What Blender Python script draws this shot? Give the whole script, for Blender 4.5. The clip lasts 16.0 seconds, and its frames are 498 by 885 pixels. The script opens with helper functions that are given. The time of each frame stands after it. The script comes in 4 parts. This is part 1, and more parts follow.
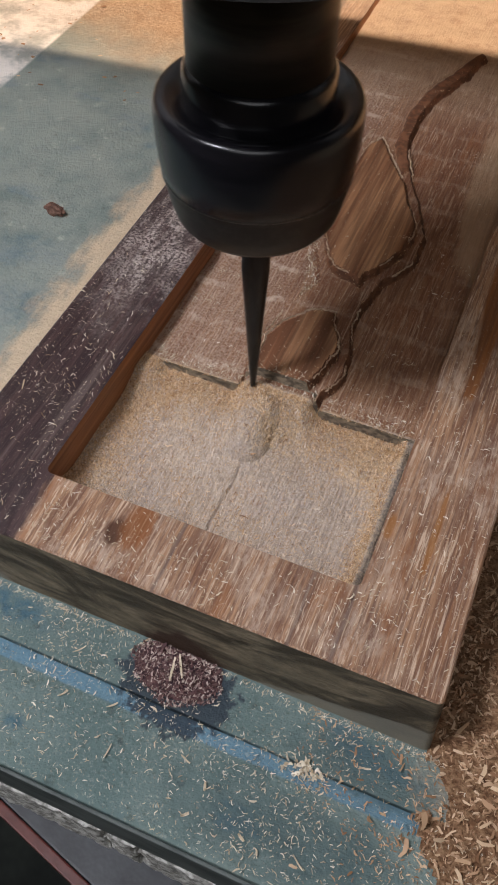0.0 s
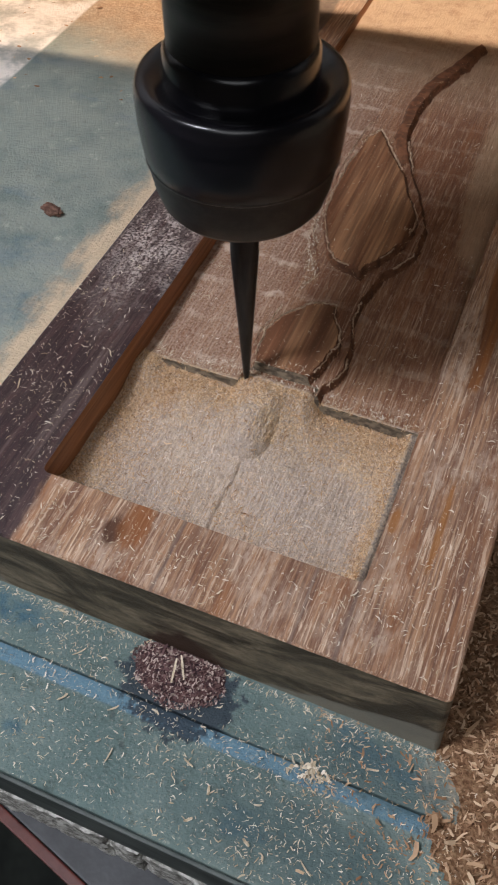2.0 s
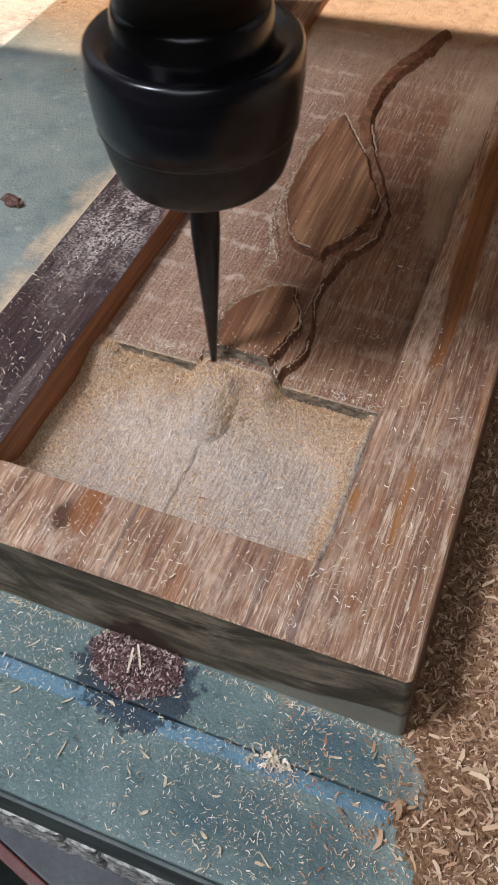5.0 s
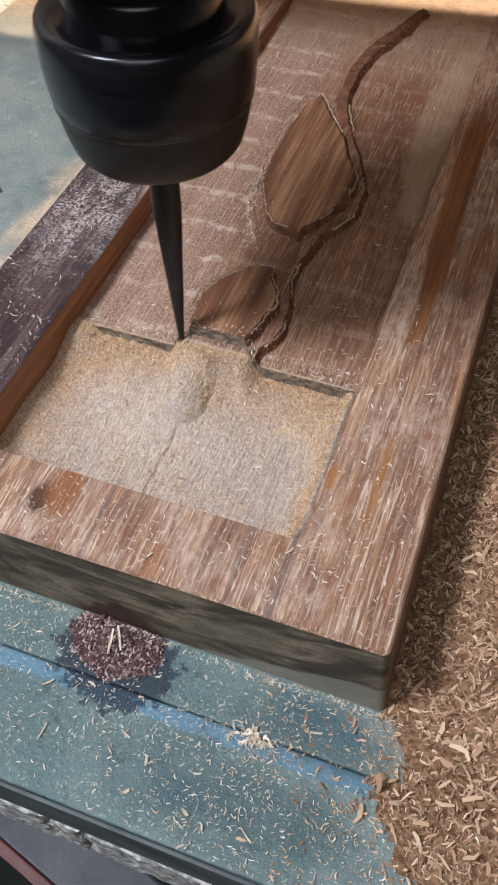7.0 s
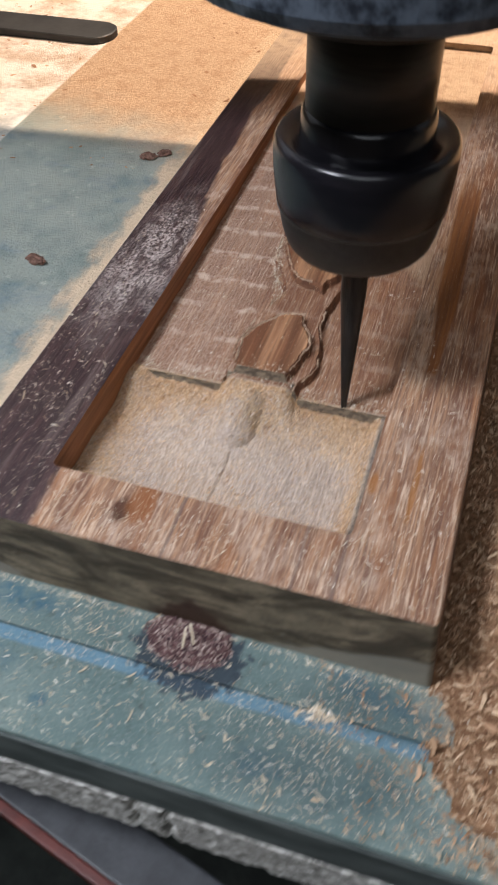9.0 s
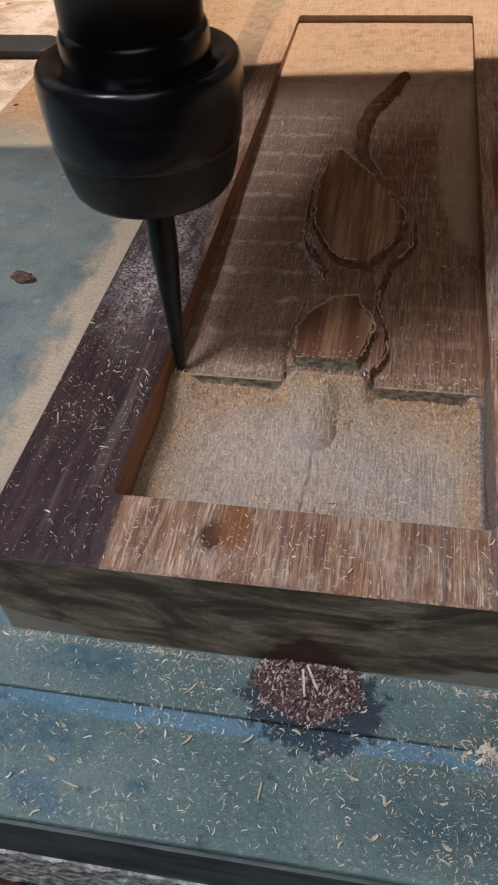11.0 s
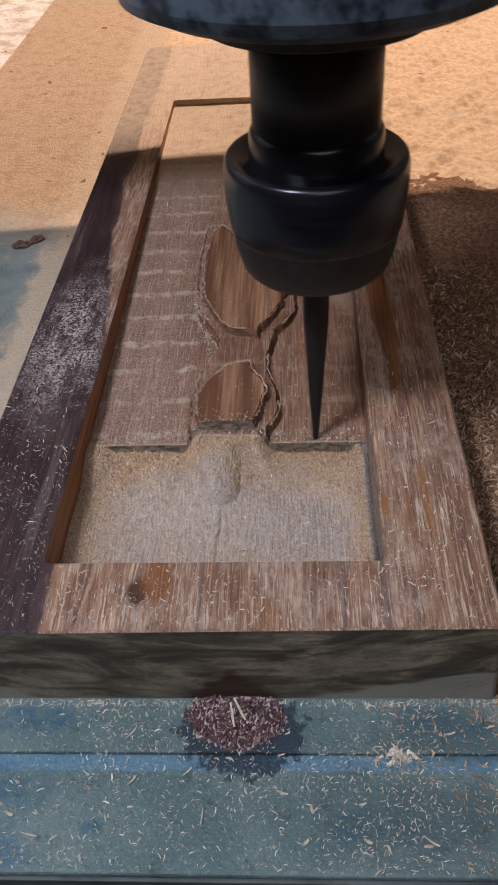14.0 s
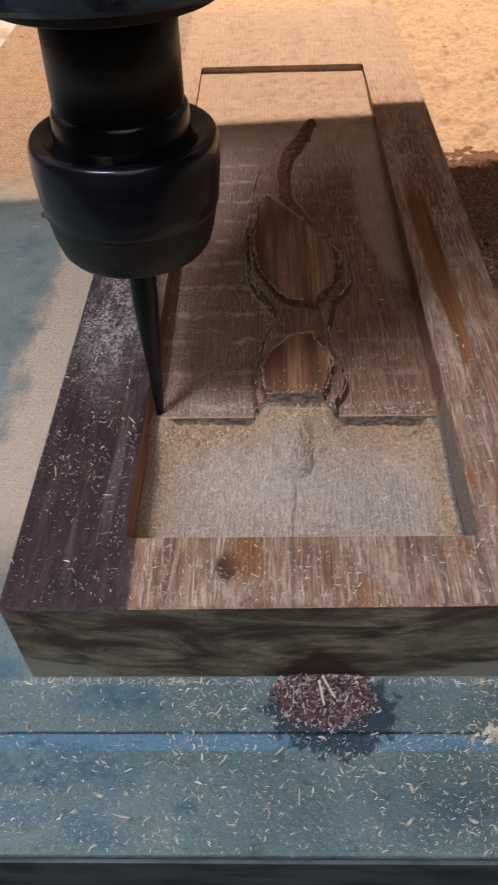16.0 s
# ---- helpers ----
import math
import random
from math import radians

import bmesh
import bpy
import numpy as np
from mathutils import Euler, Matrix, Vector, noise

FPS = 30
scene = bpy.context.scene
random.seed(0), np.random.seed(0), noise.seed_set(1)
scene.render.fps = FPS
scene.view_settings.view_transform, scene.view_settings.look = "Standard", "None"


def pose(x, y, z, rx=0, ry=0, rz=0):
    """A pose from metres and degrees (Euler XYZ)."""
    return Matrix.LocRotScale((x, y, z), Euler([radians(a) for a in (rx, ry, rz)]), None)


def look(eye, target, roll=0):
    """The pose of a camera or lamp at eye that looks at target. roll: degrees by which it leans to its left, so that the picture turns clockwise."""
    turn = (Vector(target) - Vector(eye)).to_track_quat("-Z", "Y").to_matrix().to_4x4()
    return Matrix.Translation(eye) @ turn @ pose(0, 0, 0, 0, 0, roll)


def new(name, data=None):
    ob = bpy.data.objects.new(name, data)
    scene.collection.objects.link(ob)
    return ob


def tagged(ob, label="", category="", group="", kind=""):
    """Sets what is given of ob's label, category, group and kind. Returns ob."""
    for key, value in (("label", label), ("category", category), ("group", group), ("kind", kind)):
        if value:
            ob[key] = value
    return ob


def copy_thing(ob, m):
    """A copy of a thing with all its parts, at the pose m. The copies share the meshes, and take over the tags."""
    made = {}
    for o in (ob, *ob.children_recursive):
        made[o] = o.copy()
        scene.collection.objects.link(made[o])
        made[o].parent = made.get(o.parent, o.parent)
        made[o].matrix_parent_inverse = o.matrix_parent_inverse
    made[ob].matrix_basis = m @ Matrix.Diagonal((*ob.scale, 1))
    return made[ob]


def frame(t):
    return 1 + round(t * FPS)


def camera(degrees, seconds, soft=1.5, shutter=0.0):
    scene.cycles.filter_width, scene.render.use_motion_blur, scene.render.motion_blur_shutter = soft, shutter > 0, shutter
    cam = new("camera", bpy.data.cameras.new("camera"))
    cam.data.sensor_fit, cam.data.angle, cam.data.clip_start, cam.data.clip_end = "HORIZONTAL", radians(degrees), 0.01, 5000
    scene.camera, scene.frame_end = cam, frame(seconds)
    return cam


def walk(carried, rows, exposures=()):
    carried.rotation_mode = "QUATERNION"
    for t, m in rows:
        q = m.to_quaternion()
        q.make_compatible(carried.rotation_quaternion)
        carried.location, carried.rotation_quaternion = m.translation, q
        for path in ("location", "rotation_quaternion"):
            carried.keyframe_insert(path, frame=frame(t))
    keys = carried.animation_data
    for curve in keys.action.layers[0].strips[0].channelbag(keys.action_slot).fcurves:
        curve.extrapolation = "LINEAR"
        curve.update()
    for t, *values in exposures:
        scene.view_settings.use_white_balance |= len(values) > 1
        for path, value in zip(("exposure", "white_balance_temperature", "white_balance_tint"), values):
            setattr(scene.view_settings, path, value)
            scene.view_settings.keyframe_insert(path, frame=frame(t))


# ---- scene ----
U = 0.012  # plan unit of the board's layout: 12 mm

# ---------------------------------------------------------------- camera
cam = camera(33.6, 16.0, soft=1.9, shutter=0.5)
# eye and target in millimetres, roll in degrees
PATH = [
    (0, (-11.32, -52.02, 142.78), (-37.66, 13.36, 50.44), 1.0),
    (0.5, (-11.07, -51.34, 141.89), (-38.04, 14.04, 49.66), 0.3),
    (1, (-10.86, -51.18, 141.96), (-38.14, 14.13, 49.85), -0.1),
    (1.5, (-11.71, -52.44, 139.85), (-38.82, 13.07, 47.82), -0.1),
    (2, (-10.06, -51.09, 139.09), (-37.75, 14.52, 47.24), -0.7),
    (2.5, (-7.11, -48.48, 139.01), (-34.75, 17.13, 47.34), -0.7),
    (3, (-3.79, -45.03, 137.15), (-31.75, 20.62, 45.60), -1.2),
    (3.5, (-0.83, -45.08, 135.64), (-28.75, 20.04, 43.66), -1.5),
    (4, (-3.16, -49.67, 134.71), (-30.59, 17.33, 43.85), -0.7),
    (6.5, (-4.09, -50.38, 131.05), (-30.30, 16.17, 39.50), -1.6),
    (7, (-0.81, -50.60, 131.19), (-26.52, 15.88, 39.40), -1.4),
    (7.5, (0.01, -49.93, 132.13), (-25.75, 16.26, 40.17), -1.7),
    (8, (-2.28, -49.51, 134.74), (-28.27, 16.46, 42.69), -2.1),
    (8.5, (-0.60, -55.08, 137.53), (-25.94, 11.13, 45.50), -1.3),
    (9, (-5.69, -76.19, 139.64), (-31.66, -0.58, 55.47), -1.7),
    (9.2, (-11.09, -82.99, 135.72), (-34.75, -7.26, 50.92), -2.9),
    (9.5, (-20.52, -81.54, 124.32), (-42.69, -3.29, 41.34), -5.7),
    (9.7, (-26.41, -73.22, 117.50), (-46.56, 6.29, 35.24), -4.3),
    (10, (-28.33, -67.31, 114.94), (-46.66, 12.88, 33.01), -4.0),
    (10.2, (-30.24, -65.86, 114.26), (-49.95, 15.10, 33.20), -4.5),
    (12.5, (-37.27, -79.04, 128.76), (-49.08, 3.00, 47.34), -4.3),
    (13, (-37.02, -81.43, 130.93), (-45.60, 3.68, 52.27), -4.5),
    (13.5, (-32.65, -82.69, 132.59), (-40.08, 3.78, 55.37), -4.3),
    (14, (-32.34, -78.90, 131.20), (-39.21, 7.74, 54.02), -4.0),
    (14.5, (-33.35, -78.40, 130.45), (-40.56, 7.94, 53.15), -4.2),
    (15, (-39.34, -78.90, 130.67), (-43.27, 7.84, 53.44), -2.5),
    (15.5, (-45.79, -79.54, 128.46), (-48.60, 7.07, 51.11), -1.6),
    (16, (-51.95, -77.07, 127.38), (-55.47, 7.94, 48.21), -2.2),
]
walk(cam, [(t, look(Vector(eye) * 0.001, Vector(target) * 0.001, roll)) for t, eye, target, roll in PATH],
     exposures=[(0.0, -0.47, 6950, 13), (4.0, -0.32, 6650, 11), (6.5, 0.05, 6500, 12), (8.0, 0.08, 6500, 12), (9.0, -0.12, 6600, 11), (9.5, -0.26, 6600, 12), (10.0, -0.55, 6650, 12),
                (12.5, -0.74, 6200, 15), (14.0, -0.71, 6200, 15), (16.0, -0.59, 6300, 15)])

# ---------------------------------------------------------------- light
world = bpy.data.worlds.new("world")
scene.world = world
world.use_nodes = True
world.node_tree.nodes["Background"].inputs[0].default_value = (0.75, 0.85, 1.0, 1)
world.node_tree.nodes["Background"].inputs[1].default_value = 0.10


def area_lamp(name, eye, target, size, watts, colour):
    data = bpy.data.lights.new(name, "AREA")
    data.shape, data.size, data.energy, data.color = "DISK", size, watts, colour
    ob = new(name, data)
    ob.matrix_basis = look(eye, target)
    return ob


# a compact cool work light in front of the machine, a broad fill light added behind it to lift the shadows, and the
# warm bulb behind the gantry
area_lamp("cool_work_light", (-0.215, -0.145, 0.46), (-0.05, 0.07, 0.02), 0.10, 3.5, (0.83, 0.89, 1.0))
area_lamp("fill_light", (0.20, -1.20, 1.40), (-0.05, 0.06, 0.02), 1.2, 10.0, (0.86, 0.93, 1.0))
area_lamp("warm_bulb", (0.02, 0.68, 0.84), (-0.05, 0.24, 0.0), 0.03, 20.0, (1.0, 0.79, 0.62))


# ---------------------------------------------------------------- materials
class Nodes:
    """A small wrapper that wires shader nodes."""

    def __init__(self, name):
        self.mat = bpy.data.materials.new(name)
        self.mat.use_nodes = True
        self.tree = self.mat.node_tree
        self.bsdf = self.tree.nodes["Principled BSDF"]
        self.coord = self.tree.nodes.new("ShaderNodeTexCoord").outputs["Object"]

    def put(self, socket, value):
        if hasattr(value, "is_linked"):
            self.tree.links.new(value, socket)
        else:
            socket.default_value = value

    def mapped(self, scale, rot=(0, 0, 0), loc=(0, 0, 0)):
        n = self.tree.nodes.new("ShaderNodeMapping")
        n.inputs["Scale"].default_value, n.inputs["Rotation"].default_value, n.inputs["Location"].default_value = scale, rot, loc
        self.put(n.inputs["Vector"], self.coord)
        return n.outputs[0]

    def noise(self, scale, detail=4.0, rough=0.6, distort=0.0, **kw):
        n = self.tree.nodes.new("ShaderNodeTexNoise")
        n.inputs["Scale"].default_value, n.inputs["Detail"].default_value = 1.0, detail
        n.inputs["Roughness"].default_value, n.inputs["Distortion"].default_value = rough, distort
        self.put(n.inputs["Vector"], self.mapped(scale if isinstance(scale, tuple) else (scale,) * 3, **kw))
        return n.outputs["Fac"]

    def voronoi(self, scale, feature="F1", **kw):
        n = self.tree.nodes.new("ShaderNodeTexVoronoi")
        n.feature = feature
        n.inputs["Scale"].default_value = 1.0
        self.put(n.inputs["Vector"], self.mapped(scale if isinstance(scale, tuple) else (scale,) * 3, **kw))
        return n.outputs["Distance"]

    def span(self, value, a, b, lo=0.0, hi=1.0):
        n = self.tree.nodes.new("ShaderNodeMapRange")
        n.interpolation_type = "SMOOTHSTEP"
        for k, v in zip(("From Min", "From Max", "To Min", "To Max"), (a, b, lo, hi)):
            n.inputs[k].default_value = v
        self.put(n.inputs["Value"], value)
        return n.outputs["Result"]

    def math(self, op, a, b=0.0):
        n = self.tree.nodes.new("ShaderNodeMath")
        n.operation = op
        self.put(n.inputs[0], a)
        self.put(n.inputs[1], b)
        return n.outputs[0]

    def mix(self, fac, a, b):
        n = self.tree.nodes.new("ShaderNodeMix")
        n.data_type = "RGBA"
        self.put(n.inputs[0], fac)
        for socket, value in ((n.inputs[6], a), (n.inputs[7], b)):
            self.put(socket, value if hasattr(value, "is_linked") else (*value, 1.0))
        return n.outputs[2]

    def axis(self, k):
        n = self.tree.nodes.new("ShaderNodeSeparateXYZ")
        self.put(n.inputs[0], self.coord)
        return n.outputs[k]

    def spot(self, x, y, rx, ry, edge=0.25, wobble=0.5, scale=200.0):
        """A soft-edged stain of its own uneven outline at (x, y) in metres."""
        dx = self.math("DIVIDE", self.math("SUBTRACT", self.axis(0), x), rx)
        dy = self.math("DIVIDE", self.math("SUBTRACT", self.axis(1), y), ry)
        r = self.math("SQRT", self.math("ADD", self.math("MULTIPLY", dx, dx), self.math("MULTIPLY", dy, dy)))
        r = self.math("ADD", r, self.math("MULTIPLY", self.math("SUBTRACT", self.noise(scale, 3), 0.5), wobble * 2))
        return self.span(r, 1.0 - edge, 1.0 + edge, 1.0, 0.0)

    def island(self):
        return self.tree.nodes.new("ShaderNodeNewGeometry").outputs["Random Per Island"]

    def done(self, colour, rough=0.7, metal=0.0, bump=None, depth=0.0003, spec=0.4):
        self.put(self.bsdf.inputs["Base Color"], colour if hasattr(colour, "is_linked") else (*colour, 1.0))
        self.put(self.bsdf.inputs["Roughness"], rough)
        self.put(self.bsdf.inputs["Metallic"], metal)
        self.bsdf.inputs["Specular IOR Level"].default_value = spec
        if bump is not None:
            n = self.tree.nodes.new("ShaderNodeBump")
            n.inputs["Strength"].default_value, n.inputs["Distance"].default_value = 1.0, depth
            self.put(n.inputs["Height"], bump)
            self.put(self.bsdf.inputs["Normal"], n.outputs[0])
        return self.mat


def oak_colour(n):
    """Streaky brown hardwood, grain along y; returns colour and grain height."""
    fine = n.noise((1900, 85, 1900), 3, 0.6)
    broad = n.noise((190, 5, 190), 3, 0.55)
    tone = n.mix(n.span(broad, 0.3, 0.7), (0.205, 0.092, 0.048), (0.40, 0.228, 0.132))
    tone = n.mix(n.span(fine, 0.42, 0.58), n.mix(0.62, tone, (0.12, 0.056, 0.038)), tone)
    pores = n.span(n.noise((2300, 100, 2300), 4, 0.7, loc=(3, 1, 0)), 0.52, 0.61)
    limed = n.span(n.noise((120, 40, 120), 3, 0.6, loc=(6, 5, 0)), 0.34, 0.60, 0.30, 0.88)
    tone = n.mix(n.math("MULTIPLY", pores, limed), tone, (0.60, 0.435, 0.315))
    slits = n.span(n.noise((2000, 80, 2000), 3, 0.6, loc=(8, 3, 0)), 0.57, 0.64)
    tone = n.mix(n.math("MULTIPLY", slits, 0.62), tone, (0.115, 0.050, 0.032))
    amber = n.span(n.noise((230, 30, 230), 2, 0.5, loc=(7, 2, 0)), 0.57, 0.66)
    tone = n.mix(n.math("MULTIPLY", amber, 0.32), tone, (0.31, 0.115, 0.036))
    return tone, fine


def board_material():
    n = Nodes("board_top_oak")
    tone, fine = oak_colour(n)
    x, y = n.axis(0), n.axis(1)
    # plum-brown old finish left on one long strip; it narrows away from the near end
    edge = n.span(y, 4.5 * U, 13.0 * U, -6.30 * U, -7.10 * U)
    wob = n.math("MULTIPLY", n.math("SUBTRACT", n.noise((300, 60, 300), 3), 0.5), 0.007)
    plum = n.span(n.math("SUBTRACT", n.math("ADD", edge, wob), x), -0.0010, 0.0010)
    old = n.mix(n.span(n.noise((700, 60, 700), 4), 0.42, 0.64), (0.030, 0.015, 0.017), (0.058, 0.030, 0.030))
    streak = n.span(n.noise((420, 18, 420), 3, loc=(1, 4, 0)), 0.60, 0.72)
    old = n.mix(n.math("MULTIPLY", streak, 0.30), old, (0.24, 0.18, 0.16))
    colour = n.mix(plum, tone, old)
    # floury patch on the strip
    flour = n.math("MULTIPLY", n.spot(-7.25 * U, 7.0 * U, 0.75 * U, 2.1 * U, 0.55, 0.7, 210), n.math("MULTIPLY", n.span(n.noise(1500, 4, 0.75), 0.40, 0.62), n.span(n.noise((420, 150, 420), 4, 0.7, loc=(2, 6, 0)), 0.38, 0.58, 0.15, 1.0)))
    colour = n.mix(n.math("MULTIPLY", flour, 0.85), colour, (0.57, 0.49, 0.45))
    # dark knot on the near rail
    knot = n.spot(-4.98 * U, 0.62 * U, 0.16 * U, 0.26 * U, 0.35, 0.4, 500)
    colour = n.mix(n.math("MULTIPLY", knot, 0.97), colour, (0.07, 0.026, 0.012))
    stain = n.spot(-4.72 * U, 0.85 * U, 0.22 * U, 0.45 * U, 0.3, 0.3, 300)
    colour = n.mix(n.math("MULTIPLY", stain, 0.75), colour, (0.22, 0.075, 0.020))
    veil = n.math("MULTIPLY", n.span(n.noise((90, 60, 90), 4, 0.65, loc=(4, 8, 0)), 0.40, 0.66), n.span(n.noise((900, 300, 900), 4, 0.75, loc=(1, 1, 0)), 0.36, 0.64))
    veil = n.math("MULTIPLY", veil, n.math("SUBTRACT", 1.0, n.math("MAXIMUM", stain, knot)))
    colour = n.mix(n.math("MULTIPLY", veil, n.span(plum, 0, 1, 0.55, 0.04)), colour, (0.57, 0.44, 0.345))
    # long resin streak on the far side rail
    mid = n.span(y, 5.0 * U, 11.5 * U, -0.93 * U, -1.02 * U)
    half = n.span(y, 4.9 * U, 8.5 * U, 0.13 * U, 0.26 * U)
    off = n.math("ABSOLUTE", n.math("SUBTRACT", n.math("ADD", x, n.math("MULTIPLY", n.math("SUBTRACT", n.noise((120, 40, 120), 3, loc=(3, 3, 0)), 0.5), 0.002)), mid))
    resin = n.math("MULTIPLY", n.span(n.math("SUBTRACT", half, off), 0.0, 0.0009), n.math("MULTIPLY", n.span(y, 4.95 * U, 5.15 * U), n.span(y, 11.0 * U, 13.0 * U, 1.0, 0.0)))
    colour = n.mix(n.math("MULTIPLY", resin, 0.92), colour, n.mix(n.span(n.noise((500, 16, 500), 3), 0.35, 0.65), (0.115, 0.038, 0.012), (0.27, 0.098, 0.024)))
    for sx, sy, rx, ry in ((-1.38, 2.25, 0.07, 0.24), (-0.75, 2.4, 0.05, 0.8)):
        colour = n.mix(n.math("MULTIPLY", n.spot(sx * U, sy * U, rx * U, ry * U, 0.3, 0.3, 400), 0.8), colour, (0.29, 0.115, 0.03))
    # dark open joints in the near rail's grain
    for sx, wide in ((-4.10, 0.05), (-2.12, 0.035), (-1.52, 0.05)):
        slit = n.math("ABSOLUTE", n.math("SUBTRACT", n.math("ADD", x, n.math("MULTIPLY", n.math("SUBTRACT", n.noise((200, 90, 200), 3, loc=(sx, 0, 0)), 0.5), 0.0012)), sx * U))
        slit = n.math("MULTIPLY", n.span(slit, 0.2 * wide * U, wide * U, 1.0, 0.0), n.span(y, 1.10 * U, 1.4 * U, 0.75, 0.0))
        colour = n.mix(slit, colour, (0.15, 0.10, 0.082))
    dust = n.span(n.noise(2600, 3, 0.7), 0.60, 0.72)
    colour = n.mix(n.math("MULTIPLY", dust, 0.30), colour, (0.62, 0.52, 0.42))
    floury = n.math("MULTIPLY", n.span(y, 14.0 * U, 20.0 * U, 0.0, 0.75), n.span(n.noise(260, 4, 0.7), 0.25, 0.6, 0.5, 1.0))
    colour = n.mix(floury, colour, (0.62, 0.47, 0.33))
    rough = n.span(plum, 0, 1, 0.72, 0.48)
    return n.done(colour, rough, bump=fine, depth=0.00035)


def end_grain_material():
    n = Nodes("board_end_grain")
    # growth rings sag towards the middle of the board
    dx0 = n.math("SUBTRACT", n.axis(0), -3.4 * U)
    sag = n.math("SUBTRACT", n.axis(2), n.math("MULTIPLY", n.math("MULTIPLY", dx0, dx0), 2.9))
    ring = n.tree.nodes.new("ShaderNodeCombineXYZ")
    n.put(ring.inputs[0], n.math("MULTIPLY", n.axis(0), 48.0))
    n.put(ring.inputs[2], n.math("MULTIPLY", sag, 150.0))
    band = n.tree.nodes.new("ShaderNodeTexNoise")
    band.inputs["Scale"].default_value, band.inputs["Detail"].default_value = 1.0, 6.0
    band.inputs["Roughness"].default_value, band.inputs["Distortion"].default_value = 0.62, 0.9
    n.put(band.inputs["Vector"], ring.outputs[0])
    flow = band.outputs["Fac"]
    fine = n.noise((900, 900, 1500), 4, 0.75)
    tone = n.mix(n.span(flow, 0.38, 0.60), (0.046, 0.033, 0.019), (0.30, 0.236, 0.158))
    thin = n.tree.nodes.new("ShaderNodeVectorMath")
    thin.operation = "MULTIPLY"
    thin.inputs[1].default_value = (2.6, 1.0, 3.2)
    n.put(thin.inputs[0], ring.outputs[0])
    lines = n.tree.nodes.new("ShaderNodeTexNoise")
    lines.inputs["Scale"].default_value, lines.inputs["Detail"].default_value = 1.0, 5.0
    lines.inputs["Roughness"].default_value = 0.7
    n.put(lines.inputs["Vector"], thin.outputs[0])
    tone = n.mix(n.span(lines.outputs["Fac"], 0.40, 0.60), n.mix(0.5, tone, (0.045, 0.034, 0.020)), tone)
    tone = n.mix(n.span(n.noise((40, 200, 60), 4, 0.6, loc=(4, 0, 2)), 0.36, 0.62), n.mix(0.45, tone, (0.060, 0.046, 0.028)), tone)
    tone = n.mix(n.span(fine, 0.30, 0.70), n.mix(0.42, tone, (0.045, 0.036, 0.025)), tone)
    # pale weathered grey in the lower corners
    bow = n.math("ADD", n.axis(2), n.math("MULTIPLY", n.math("SUBTRACT", n.noise((60, 60, 200), 3), 0.5), 0.008))
    corner = n.math("MAXIMUM", n.span(n.axis(0), -3.0 * U, 0.0, 0.0, 1.0), n.span(n.axis(0), -8.1 * U, -6.2 * U, 1.0, 0.0))
    lower = n.span(n.math("SUBTRACT", bow, n.math("MULTIPLY", corner, 0.62 * U)), -0.06 * U, 0.06 * U, 0.75, 0.0)
    tone = n.mix(lower, tone, (0.25, 0.235, 0.195))
    # dark damp bruise low on the end face
    dx = n.math("DIVIDE", n.math("SUBTRACT", n.axis(0), -3.72 * U), 0.95 * U)
    dz = n.math("DIVIDE", n.math("SUBTRACT", n.axis(2), 0.0), 0.75 * U)
    r = n.math("ADD", n.math("ADD", n.math("ABSOLUTE", dx), n.math("ABSOLUTE", dz)), n.math("MULTIPLY", n.math("SUBTRACT", n.noise(260, 3), 0.5), 0.7))
    tone = n.mix(n.span(r, 0.75, 1.05, 0.9, 0.0), tone, (0.035, 0.014, 0.008))
    return n.done(tone, 0.66, bump=fine, depth=0.0003)


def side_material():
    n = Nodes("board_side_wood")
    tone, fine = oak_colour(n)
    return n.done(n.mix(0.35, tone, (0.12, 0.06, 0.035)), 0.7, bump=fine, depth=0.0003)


def wall_cut_material():
    n = Nodes("fresh_cut_recess_wall")
    s = n.noise((300, 30, 900), 4)
    return n.done(n.mix(n.span(s, 0.3, 0.7), (0.24, 0.098, 0.040), (0.43, 0.190, 0.085)), 0.6, bump=s, depth=0.0002)


